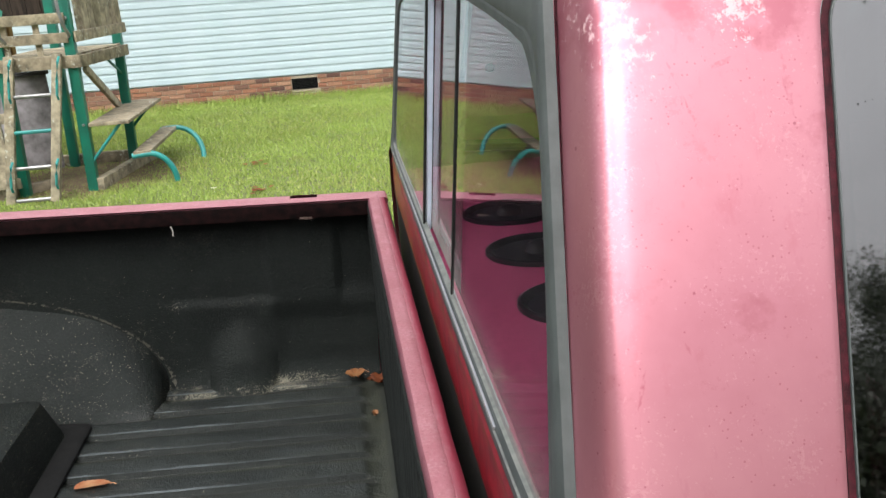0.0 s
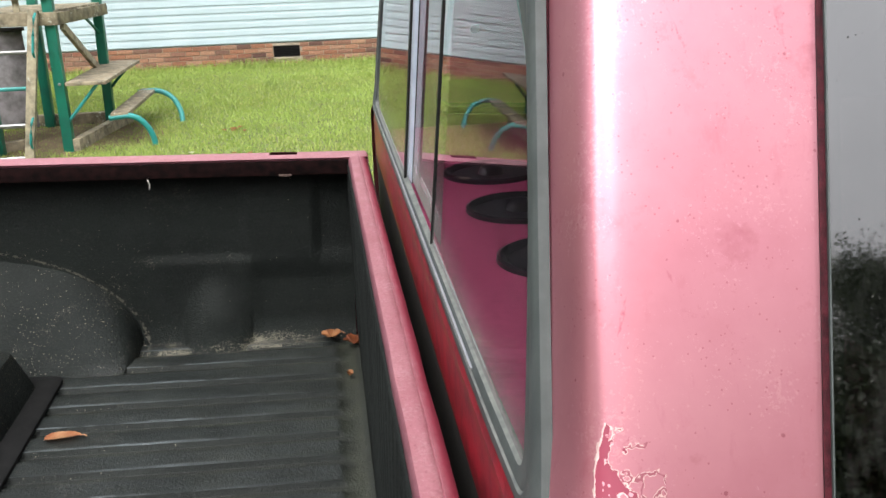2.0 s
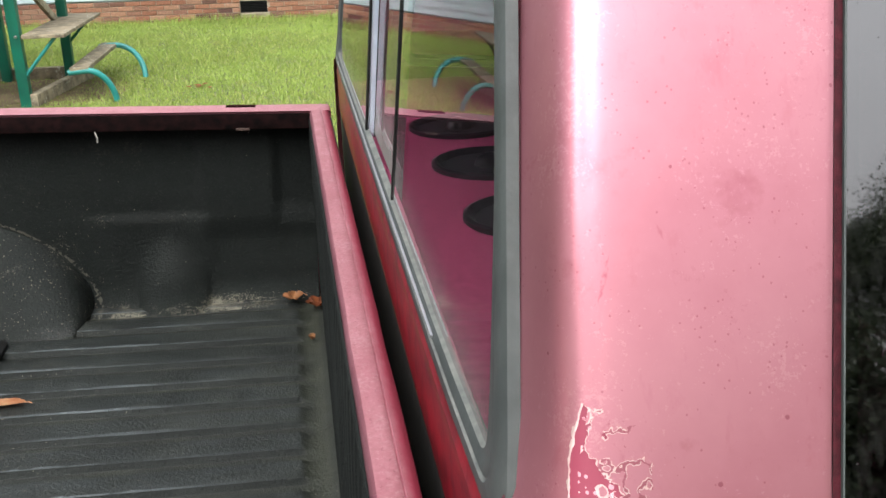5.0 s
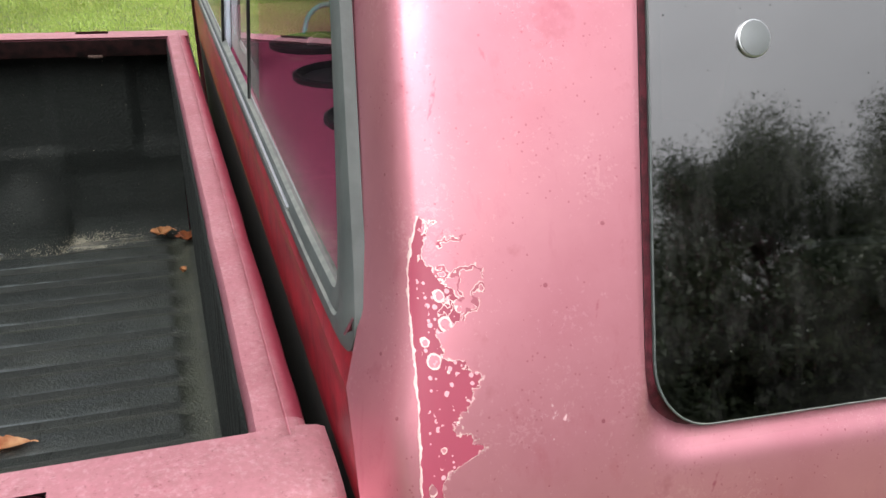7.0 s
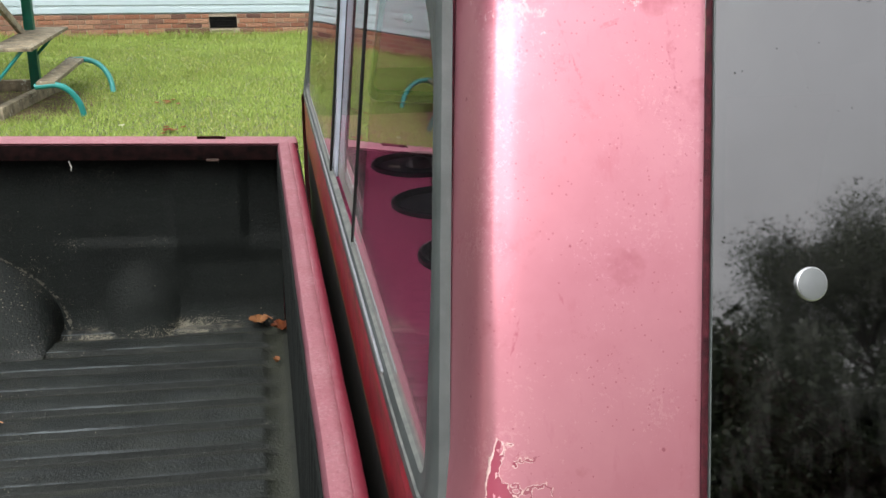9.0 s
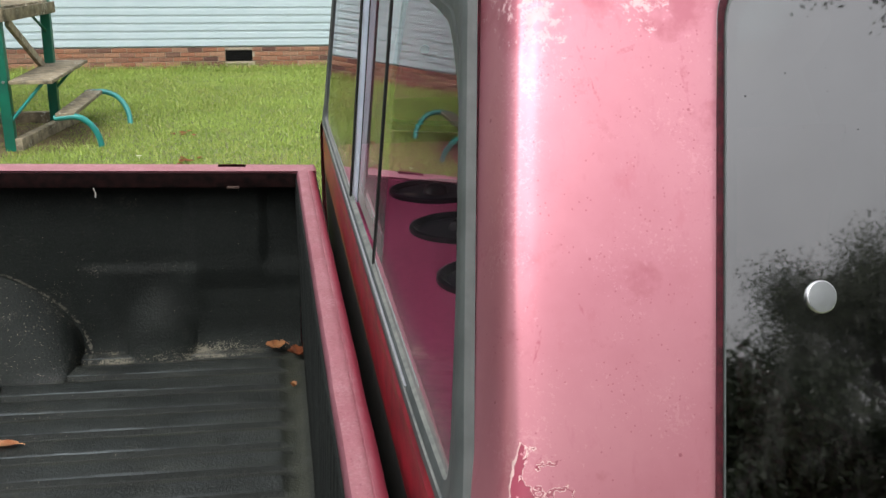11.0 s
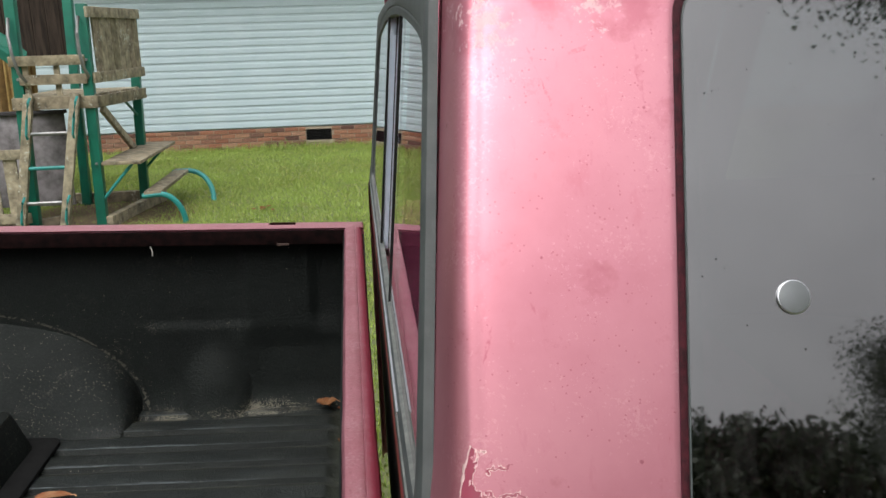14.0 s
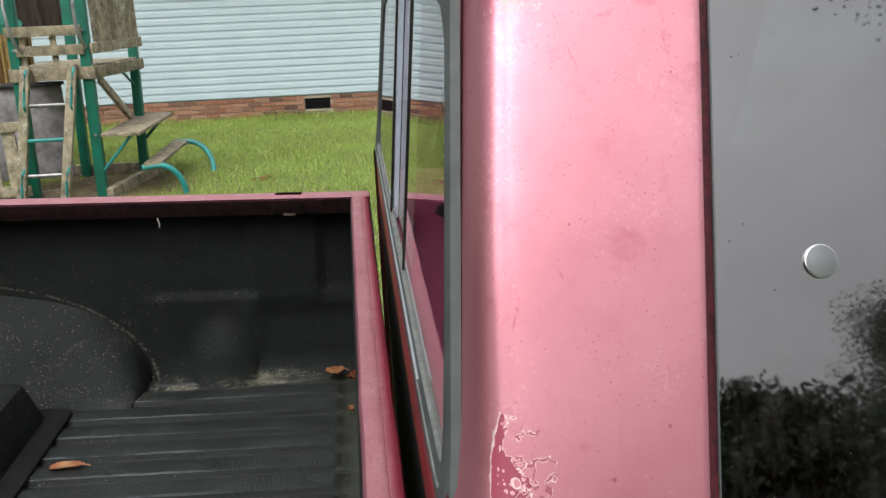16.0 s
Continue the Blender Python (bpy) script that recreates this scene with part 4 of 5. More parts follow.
# slide
rows = []
for i in range(25):
    u = i / 24
    yc = 8.55 - 0.25 * u
    xc = -3.24 - 1.05 * u
    zc = 1.46 + 0.27 * math.sin(min(u * 3.6, math.pi * 0.5)) - 1.55 * max(0, u - 0.34) ** 1.15 / 0.66
    rows.append([(xc, yc + s, zc + hgt) for s, hgt in ((-0.27, 0.00), (-0.27, 0.10), (-0.23, 0.13), (-0.19, 0.10), (-0.17, 0.02), (0, 0.0), (0.17, 0.02), (0.19, 0.10), (0.23, 0.13), (0.27, 0.10), (0.27, 0.0))])
in_play("slide_chute", surface(rows), SLIDE, label="wavy green plastic slide")
# split wood leaning beyond
wood_pile = thing("split_wood_pile", "upright bundle of split brown firewood", "firewood", at=(-3.9, 9.3, 0))
for i in range(34):
    x0, y0 = -0.70 + (i % 17) * 0.068 + random.uniform(-0.02, 0.02), 0.10 * (i // 17)
    b = beam((x0, y0 + random.uniform(-0.04, 0.04), 0.0), (x0 + random.uniform(-0.10, 0.10), y0 + random.uniform(-0.04, 0.04), random.uniform(1.45, 2.5)), random.uniform(0.06, 0.10), random.uniform(0.05, 0.09), 0.012)
    part("split_log", b, STRAW, wood_pile)

# ---- pickup truck ----
RAKE = radians(2.3)
BED = Matrix.Translation((0, 0, 1.20)) @ Matrix.Rotation(RAKE, 4, "Y") @ Matrix.Translation((0, 0, -1.20))
truck = thing("pickup_truck", "faded red extended-cab pickup truck with peeling paint", "pickup truck")
YC = 0.955


def in_bed(name, bm, mat, parent=truck, label="", smooth=40):
    bmesh.ops.transform(bm, matrix=BED, verts=bm.verts)
    return part(name, bm, mat, parent, label, smooth)


def mirror_y(bm):
    bmesh.ops.transform(bm, matrix=Matrix.Translation((0, 2 * YC, 0)) @ Matrix.Diagonal((1, -1, 1, 1)), verts=bm.verts)
    bmesh.ops.reverse_faces(bm, faces=bm.faces)
    return bm


TAIL = -1.86


def side_rail(near):
    """The bed's side: flat rail top with stake pockets, outer skin and inner turned-down lip."""
    prof = [(0.311, 1.172), (0.309, 1.178), (0.307, 1.190), (0.3085, 1.1965), (0.313, 1.1995), (0.28, 1.2005), (0.245, 1.1995), (0.235, 1.197), (0.226, 1.190), (0.212, 1.165), (0.19, 1.11), (0.165, 1.02), (0.15, 0.92), (0.15, 0.70), (0.165, 0.56), (0.20, 0.50)]
    if near:
        prof = [(y - 0.008 if y > 0.30 else y, z) for y, z in prof]
    else:
        prof = [(y if y > 0.262 else 0.262 - (0.262 - y) * 0.55, z) for y, z in prof]
    bm = bmesh.new()
    xs = ([0.020, 0.0185, 0.013, 0.004] if near else [0.004, 0.0035, 0.002, 0.0]) + list(np.linspace(-0.02, -0.145, 6)) + [-0.147, -0.206, -0.21] + list(np.linspace(-0.3, TAIL, 16))
    ends = {0: 0.010, 1: 0.004, 2: 0.0015}
    rows = []
    for i, x in enumerate(xs):
        d = ends.get(i, 0.0)
        rows.append([(x, y + (d if y < 0.28 else 0), z - d) for y, z in prof])
    surface(rows, False, bm)
    bm.faces.ensure_lookup_table()
    hole = [f for f in bm.faces if -0.206 < f.calc_center_median().x < -0.147 and f.calc_center_median().z > 1.1985 and 0.25 < f.calc_center_median().y < 0.28]
    bmesh.ops.delete(bm, geom=hole, context="FACES_ONLY")
    # end cap
    bm.verts.ensure_lookup_table()
    cap = [bm.verts[i] for i in range(len(prof))]
    bm.faces.new(cap)
    if not near:
        mirror_y(bm)
    return in_bed("bedside", bm, PAINT, label="faded pink-red bed side with stake pockets")


near_side, far_side = side_rail(True), side_rail(False)
for near, parent in ((True, near_side), (False, far_side)):
    bm = bmesh.new()
    r0 = rounded(-0.2055, -0.1475, 0.247, 0.2795, 0.006, 3, 2)
    surface([[(x, y, 1.199) for x, y in r0], [(x, y, 1.178) for x, y in r0]], True, bm)
    bm.faces.new([v for v in bm.verts if v.co.z < 1.19])
    if not near:
        mirror_y(bm)
    in_bed("stake_pocket", bm, CHANNEL, parent, "red-lined rectangular stake pocket")

# front rail of the bed: a rolled steel header with a shallow seam and dents
rows = []
for y in np.linspace(0.296, 1.607, 60):
    w = 0.0009 * noise.noise((y * 9, 0, 5)) + 0.0006 * noise.noise((y * 27, 2, 5))
    a = -0.0270 - 0.0105 * (y - 0.30) / 1.30
    b = 0.0085 - 0.0085 * (y - 0.30) / 1.30
    rows.append([(a - 0.002, y, 1.165), (a - 0.0015 + w, y, 1.190), (a - 0.0008 + w, y, 1.1965), (a + 0.002 + w, y, 1.1995), (a * 0.62 + b * 0.38 + w, y, 1.2003 + w * 0.4), (a * 0.42 + b * 0.58, y, 1.2005 + w * 0.4), (a * 0.395 + b * 0.605, y, 1.1998 + w * 0.4), (a * 0.37 + b * 0.63, y, 1.2005 + w * 0.4), (b - 0.011 + w, y, 1.2000 + w * 0.4), (b - 0.006 + w, y, 1.1990), (b - 0.002 + w, y, 1.1965), (b + w, y, 1.190), (b, y, 1.183)])
in_bed("front_rail", surface(rows), PAINT, label="faded front rail of the bed, scuffed")
in_bed("bed_header", boxed(-0.020, 0.0045, 0.30, 1.62, 0.60, 1.184), GAP_SHADE)
in_bed("bed_floor_pan", boxed(TAIL, 0.0, 0.20, 1.71, 0.62, 0.70), DARK)
in_bed("tailgate", boxed(TAIL - 0.05, TAIL - 0.005, 0.24, 1.67, 0.66, 1.20, 0.012), PAINT)

# ---- bedliner: one moulded thing ----
liner = thing("bedliner", "black moulded plastic bed liner, gritty and stained", "bed liner")
FL = 0.742


def in_liner(name, bm, mat=LINER, parent=None, label="", smooth=40):
    bmesh.ops.transform(bm, matrix=BED, verts=bm.verts)
    return part(name, bm, mat, parent or liner, label, smooth)


# ribbed floor: ribs run along the bed and fade out before the front wall
rows = []
RIB = 0.0795
FLOOR_Y = [(0.29 + (k + u) * RIB, u) for k in range(-1, 19) for u in (0.02, 0.10, 0.115, 0.17, 0.20, 0.32, 0.45, 0.58, 0.70, 0.80, 0.83, 0.885, 0.90, 0.97)]
FLOOR_Y = [(y, u) for y, u in FLOOR_Y if 0.212 < y < 1.698]
for x in list(np.linspace(TAIL + 0.01, -0.2, 60)) + list(np.linspace(-0.18, -0.085, 12)) + [-0.080, -0.077, -0.074, -0.072] + [-0.07, -0.05, -0.036, -0.030, -0.026]:
    row = []
    fade_in = max(0.0, min(1.0, (-0.064 - x) / 0.020))
    for y, u in FLOOR_Y:
        rib = 1.0 if 0.30 <= u <= 0.71 else 0.93 if 0.19 <= u <= 0.81 else 0.62 if 0.165 <= u <= 0.835 else 0.05 if 0.11 <= u <= 0.89 else 0.0
        lift = 0.012 * max(0, (x + 0.045) / 0.02) if x > -0.045 else 0.0
        row.append((x, y, FL - 0.0098 + 0.0098 * rib * fade_in + lift + 0.0012 * noise.noise((x * 4, y * 4, 1)) + 0.0006 * noise.noise((x * 17, y * 17, 3))))
    rows.append(row)
in_liner("liner_floor", surface(rows), label="ribbed black floor with silt and leaf stains")


def liner_side():
    rows = []
    xs = np.concatenate((np.linspace(TAIL + 0.01, -0.56, 40), np.linspace(-0.55, -0.030, 112)))
    zs = [FL - 0.012, FL, FL + 0.02, FL + 0.05] + list(np.linspace(FL + 0.07, 0.94, 18)) + [0.948, 0.953, 0.958, 0.963, 0.968, 0.975, 0.99, 1.005] + list(np.linspace(1.02, 1.160, 10)) + [1.168, 1.172, 1.174]
    for x in xs:
        row = []
        for z in zs:
            y = 1.697 - 0.045 * (z - FL) / 0.43
            if z > 0.985:
                y -= 0.0
            # shelf at mid height steps the lower wall inward
            ledge = 1 - min(1.0, max(0.0, (z - 0.948) / 0.020))
            y -= 0.007 * ledge * min(1.0, max(0.0, (x + 0.52) / 0.06)) * min(1.0, max(0.0, (-0.245 - x) / 0.03))
            # two upright panels on the upper wall
            step_a = min(1.0, max(0.0, (x + 0.285) / 0.022))
            y -= 0.009 * step_a * min(1.0, max(0.0, (z - 0.90) / 0.05))
            step_b = min(1.0, max(0.0, (x + 0.125) / 0.022))
            y += 0.014 * step_b * min(1.0, max(0.0, (z - 0.93) / 0.05))
            # rounded rib rising from the floor
            q = (x + 0.347) / 0.078
            if abs(q) < 1:
                dome = (1 - q * q) ** 0.55
                top = 0.925 - 0.075 * q * q
                f = min(1.0, max(0.0, (top - z) / 0.13))
                y -= 0.036 * dome * f * f * (3 - 2 * f)
            # cove where the wall meets the floor
            if z < FL + 0.05:
                c = 1 - (z - FL + 0.012) / 0.062
                y -= 0.030 * c * c * (1.0 if x > -0.27 else 0.6)
            if z > 1.165:
                y -= (z - 1.165) * 2.6
            row.append((x, y, z))
        rows.append(row)
    return surface(rows)


in_liner("liner_side", liner_side(), label="black far side wall with moulded panels")
in_liner("liner_side", mirror_y(liner_side()))
# turned-out lip under the rails; the far one has the rail's shade in its colour
in_liner("liner_lip", boxed(TAIL, -0.036, 1.597, 1.640, 1.163, 1.194, 0.003), SHADED_LIP, label="lip coloured dark for the shade under the rail")
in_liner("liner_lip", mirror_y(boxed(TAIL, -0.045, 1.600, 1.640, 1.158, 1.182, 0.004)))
# fluted front wall
rows = []
for y in np.linspace(0.215, 1.695, 360):
    u = (y / 0.042) % 1.0
    flute = 0.006 * (1.0 if 0.25 < u < 0.75 else max(0.0, 1 - abs((u if u < 0.5 else 1 - u) - 0.25) / 0.10) if (u < 0.25 or u > 0.75) else 0)
    a = -0.0290 - 0.0105 * (y - 0.30) / 1.30
    rows.append([(-0.0200, y, FL - 0.012), (-0.022, y, FL + 0.012), (-0.024 - flute * 0.6, y, FL + 0.03), (-0.025 - flute, y, 0.9), (a + 0.004 - flute, y, 1.13), (a - 0.0015, y, 1.165), (a - 0.0022, y, 1.181), (a, y, 1.185)])
in_liner("liner_front", surface(rows), label="fluted black front wall")


WELL = (-0.93, 0.405, 0.262)


def wheel_well():
    """A sloping moulded face below a rounded arched edge on the side wall."""
    rows = []
    cx, rx, rz = WELL
    for s in range(17):
        a = max(0, s - 2) / 14
        inner, kz, kx = 1.684 - 0.120 * a, 1 - 0.94 * a ** 1.15, 1 - 0.04 * a ** 2
        if s < 2:
            inner, kz, kx = 1.700 - 0.010 * s, 1.03 - 0.012 * s, 1.02 - 0.008 * s
        if s == 16:
            inner, kz = 1.553, 0.0
        row = []
        for i in range(61):
            th = math.pi * i / 60
            c, sn = math.cos(th), math.sin(th)
            px = abs(c) ** 0.92 * (1 if c >= 0 else -1)
            pz = abs(sn) ** 0.95
            x, z = cx + rx * px * kx, FL - 0.006 + rz * pz * kz
            row.append((x, inner + 0.004 * noise.noise((x * 6, z * 6, 4)), z))
        rows.append(row)
    return surface(rows)


in_liner("wheel_well", wheel_well(), label="rounded black wheel-arch moulding")
in_liner("wheel_well", mirror_y(wheel_well()))

# low black storage box between the wheel wells
tray_box = thing("storage_box", "low black plastic storage box across the bed", "storage box")


def in_tray(name, bm, mat=LINER):
    bmesh.ops.transform(bm, matrix=BED, verts=bm.verts)
    return part(name, bm, mat, tray_box)


ring = lambda d, z: [(x, y, z) for x, y in rounded(-1.25 + d, -0.700 - d, 0.41 + d, 1.500 - d, 0.02, 4, 4)]
bm = surface([ring(0, FL + 0.012), ring(0.004, FL + 0.03), ring(0.022, 0.835), ring(0.026, 0.846), ring(0.034, 0.850)], True)
bm.faces.new([v for v in bm.verts if v.co.z > 0.8495])
in_tray("box_body", bm)
bm = surface([ring(-0.042, FL), ring(-0.042, FL + 0.008), ring(-0.036, FL + 0.012), ring(0.0, FL + 0.014)], True)
in_tray("box_flange", bm, DARK)


# ---- cab ----
def ys(z):
    """The cab's side: leaning in above the belt line, upright below it."""
    if z >= 1.27:
        return 0.225 + 0.42 * (z - 1.42)
    d = min(1.27 - z, 0.15)
    return 0.162 - 0.42 * d * (1 - 0.5 * d / 0.15)


def xg(z):
    """Rear edge of the side panel: it gives way to the gasket above the sill."""
    f = min(1.0, max(0.0, (z - 1.296) / 0.030))
    return 0.0190 + f * f * (3 - 2 * f) * (0.0456 + 0.0956 * (max(z, 1.30) - 1.43) - 0.0190)


def xr(z):
    return 0.030 + 0.085 * (z - 1.30)


CORNER = 0.0563


def corner_inset(x, z):
    """How far the rear corner rolls in, behind its crease, towards the rear edge."""
    crease = max(0.0538 + 0.04 * (z - 1.43), xg(z) + 0.0070)
    reach = crease - xg(z)
    mid, soft = crease - 0.56 * reach, min(0.0064, 0.56 * reach)
    roll = lambda v: v + math.sqrt(v * v + soft * soft)
    groove = 0.0006 * math.exp(-((x - crease - 0.0095) / 0.0032) ** 2)
    return CORNER * (roll(mid - x) / roll(mid - xg(z))) + groove


def cab_side_point(x, z):
    return (x, ys(z) + corner_inset(x, z), z)


WX0, WX1, WZ0, WZ1 = 0.1752, 0.72, 1.2545, 1.643


def window_ring(d=0.0, k=9, side=14):
    """The quarter window's outline, shrunk by d, with the truck's rake."""
    ring = rounded(WX0 + d, WX1 - d, WZ0 + d, WZ1 - d, 0.036 - d * 0.5, k, side)
    return [(x + 0.100 * (z - 1.36), z - 0.066 * (x - 0.2)) for x, z in ring]


def window_dip(z):
    """The panel turns in round the opening, deepest under it."""
    f = min(1.0, max(0.0, (1.285 - z) / 0.022))
    return 0.0006 + 0.0097 * f * f * (3 - 2 * f)


def cab_side():
    inner = window_ring()
    n = len(inner)
    outer = []
    lo, hi, x1 = 0.60, 1.668, 0.80
    cxw, czw = 0.45, 1.44
    for x, z in inner:
        dx, dz = x - cxw, z - czw
        best = None
        for t in ((x1 - cxw) / dx if dx > 1e-9 else 1e9, (hi - czw) / dz if dz > 1e-9 else 1e9, (1.15 - czw) / dz if dz < -1e-9 else 1e9):
            best = t if best is None else min(best, t)
        if dx < 0:
            # meet the slanting rear edge
            t = 1e9
            g = lambda s: cxw + dx * s - xg(czw + dz * s)
            a, b = 0.0, 40.0
            for _ in range(50):
                mid = (a + b) / 2
                if g(mid) > 0:
                    a = mid
                else:
                    b = mid
            best = min(best, a)
        outer.append((cxw + dx * best, czw + dz * best))
    steps = sorted([0.865, 0.8800, 0.9175, 0.9325, 0.9475, 0.9625, 0.9775, 0.9925] + [0.795, 0.82, 0.845, 0.8525, 0.8675, 0.875, 0.8925, 0.90, 0.925, 0.955, 0.985] + [0.0, 0.012, 0.03, 0.06, 0.10, 0.16, 0.25, 0.35, 0.45, 0.53, 0.58, 0.62, 0.65, 0.68, 0.71, 0.735, 0.76, 0.785, 0.81, 0.835, 0.86, 0.885, 0.91, 0.94, 0.97, 1.0])
    rows = []
    roll = []
    for (x, z) in window_ring(0.0006):
        roll.append((x, ys(z) + 0.024, z))
    rows.append(roll)
    for s in steps:
        row = []
        for (xi, zi), (xo, zo) in zip(inner, outer):
            x, z = xi + (xo - xi) * s, zi + (zo - zi) * s
            p = cab_side_point(x, z)
            d = math.hypot(x - xi, z - zi)
            dip = window_dip(z if d < 1e-9 else zi) * max(0.0, 1 - d / (0.002 + 1.8 * window_dip(zi))) ** 2
            row.append((p[0], p[1] + dip, p[2]))
        rows.append(row)
    bm = surface(rows, True)
    # corners between the ring and the panel's rectangle, and the lower body
    def patch(xa, xb_, za, zb, nx, nz):
        surface([[cab_side_point(xg(z) * (1 - u) + xb_ * u if xa is None else xa + (xb_ - xa) * u, z) for z in np.linspace(za, zb, nz)] for u in np.linspace(0, 1, nx) ** 1.8], False, bm)
    patch(None, x1, 0.56, 1.15, 40, 18)
    return bm


def cab_shell(mirror):
    bm = cab_side()
    if mirror:
        mirror_y(bm)
    return part("quarter_panel", bm, PAINT, truck, "faded pink quarter panel with peeling clear coat")


for mirrored in (False, True):
    cab_shell(mirrored)
    flip = mirror_y if mirrored else (lambda b: b)
    # quarter window: painted channel, seal, dark glass, latch cap
    rows = [[(x, ys(z) + window_dip(z) + 0.0002, z) for x, z in window_ring(0.0002)], [(x, ys(z) + window_dip(z) + 0.0006, z) for x, z in window_ring(0.0020)], [(x, ys(z) + 0.0050 + 0.6 * window_dip(z), z) for x, z in window_ring(0.016)]]
    window = part("quarter_window", flip(surface(rows, True)), CHANNEL, truck, "flip-out quarter window in a dark red channel")
    rows = [[(x, ys(z) + 0.0120, z) for x, z in window_ring(0.0062)], [(x, ys(z) + 0.0030, z) for x, z in window_ring(0.0054)], [(x, ys(z) + 0.0002, z) for x, z in window_ring(0.0052)], [(x, ys(z) - 0.0002, z) for x, z in window_ring(0.0058)], [(x, ys(z) + 0.0004, z) for x, z in window_ring(0.0066)]]
    part("window_seal", flip(surface(rows, True)), RUBBER, window, "thin grey edge of the glass")
    bm = bmesh.new()
    front = [bm.verts.new((x, ys(z) + 0.0001, z)) for x, z in window_ring(0.0060)]
    bm.faces.new(front)
    back = [bm.verts.new((x, ys(z) + 0.0041, z)) for x, z in window_ring(0.0060)]
    bm.faces.new(back[::-1])
    for i in range(len(front)):
        j = (i + 1) % len(front)
        bm.faces.new((front[j], front[i], back[i], back[j]))
    outer_face_only(part("window_glass", flip(bm), SIDE_GLASS, window, "dark tinted glass with dust specks", smooth=0), (0, 1, 0.2) if mirrored else (0, -1, 0.2))
    n0 = Vector((0, -1, 0.42)).normalized()
    c = Vector((0.2535, ys(1.4465) + 0.0001, 1.4465))
    part("latch_ring", flip(disc(c + n0 * 0.0006, n0, 0.0103, 0.0024, 40, 0.0008)), CHROME, window, "bright metal latch ring")
    part("latch_cap", flip(disc(c + n0 * 0.0012, n0, 0.0096, 0.0022, 40, 0.0005)), CAP, window, "pale round latch cap")
    # door beyond the window: panel below, clear glass in a frame above
    rows = [[(x, ys(z), z) for z in np.linspace(0.55, 1.235, 20)] for x in np.linspace(0.806, 1.86, 12)]
    door = part("door", flip(surface(rows)), PAINT, truck)
    rows = [[(x, ys(z) + 0.006, z) for z in (1.235, 1.44, 1.655)] for x in (0.90, 1.30, 1.75)]
    part("door_glass", flip(surface(rows)), CLEAR_GLASS, door, smooth=0).visible_shadow = False
    for xa, xb in ((0.806, 0.90), (1.75, 1.84)):
        rows = [[(x, ys(z), z) for z in np.linspace(1.235, 1.662, 8)] for x in (xa, xb)]
        part("door_frame", flip(surface(rows)), PAINT, door)

# roof
rows = []
for x in [xr(1.70) + 0.006, xr(1.70) + 0.02, 0.10, 0.14] + list(np.linspace(0.2, 1.75, 20)):
    d = max(0.0, 0.12 - (x - 0.06)) / 0.12
    drop = 0.075 * d ** 2
    row = []
    for i in range(41):
        u = i / 40
        y = 0.327 + (2 * YC - 0.654) * u
        e = min(u, 1 - u) * 2 * (YC - 0.327)
        z = 1.664 + 0.125 * (1 - max(0.0, 1 - e / 0.22) ** 2.2) - drop * (0.4 + 0.6 * min(1.0, e / 0.15))
        row.append((x, y, z))
    rows.append(row)
part("roof", surface(rows), PAINT, truck, "faded cab roof")
rows = [[(1.86, ys(z) if s == 0 else 2 * YC - ys(z) if s == 1 else YC, z) for s in (0, 2, 1)] for z in np.linspace(0.55, 1.20, 8)]
part("bulkhead", surface(rows), CABIN, truck)
bm = surface([[(1.86 - 0.12 * u, ys(1.20 + 0.46 * u) + (2 * YC - 2 * ys(1.20 + 0.46 * u)) * v, 1.20 + 0.56 * u) for v in np.linspace(0, 1, 12)] for u in np.linspace(0, 1, 8)])
part("windscreen", bm, CLEAR_GLASS, truck).visible_shadow = False
rows = []
for x in np.linspace(1.86, 2.95, 14):
    s = (x - 1.86) / 1.09
    rows.append([(x, YC + w * (0.80 - 0.10 * s * s), z - 0.10 * s * s) for w, z in ((-1, 0.50), (-1, 0.80), (-0.98, 1.02), (-0.85, 1.14), (-0.4, 1.18), (0, 1.19), (0.4, 1.18), (0.85, 1.14), (0.98, 1.02), (1, 0.80), (1, 0.50))])
bm = surface(rows)
bm.verts.ensure_lookup_table()
bm.faces.new([bm.verts[len(bm.verts) - 11 + i] for i in range(11)])
part("hood", bm, PAINT, truck)
for y in (0.56, 1.27):
    part("frame_rail", boxed(-1.8, 2.8, y, y + 0.08, 0.34, 0.44, 0.01), DARK, truck)
for x in (-0.985, 2.25):
    for y in (0.30, 1.61):
        w = part("wheel", disc((x, y, 0.34), (0, 1, 0), 0.34, 0.22, 40, 0.03), TYRE, truck, "black tyre on a steel wheel")
        part("rim", disc((x, y, 0.34), (0, 1, 0), 0.19, 0.232, 32, 0.01), STEEL, w)

rows = [[(xg(z) + dx, ys(z) + corner_inset(xg(z), z) + dy, z) for dx, dy in ((-0.0006, -0.0002), (-0.0016, 0.0012), (0.004, 0.0035), (0.016, 0.005))] for z in np.linspace(1.306, 1.66, 50)]
part("panel_edge", surface(rows), CHANNEL, truck, "dark red flange at the panel's rear edge")

# rear panel of the cab round the back window
def side_width(z):
    """The gasket's side is narrower than its sill, and widens downwards."""
    return -0.44 + 0.31 * min(1.0, max(0.0, (1.45 - z) / 0.13))


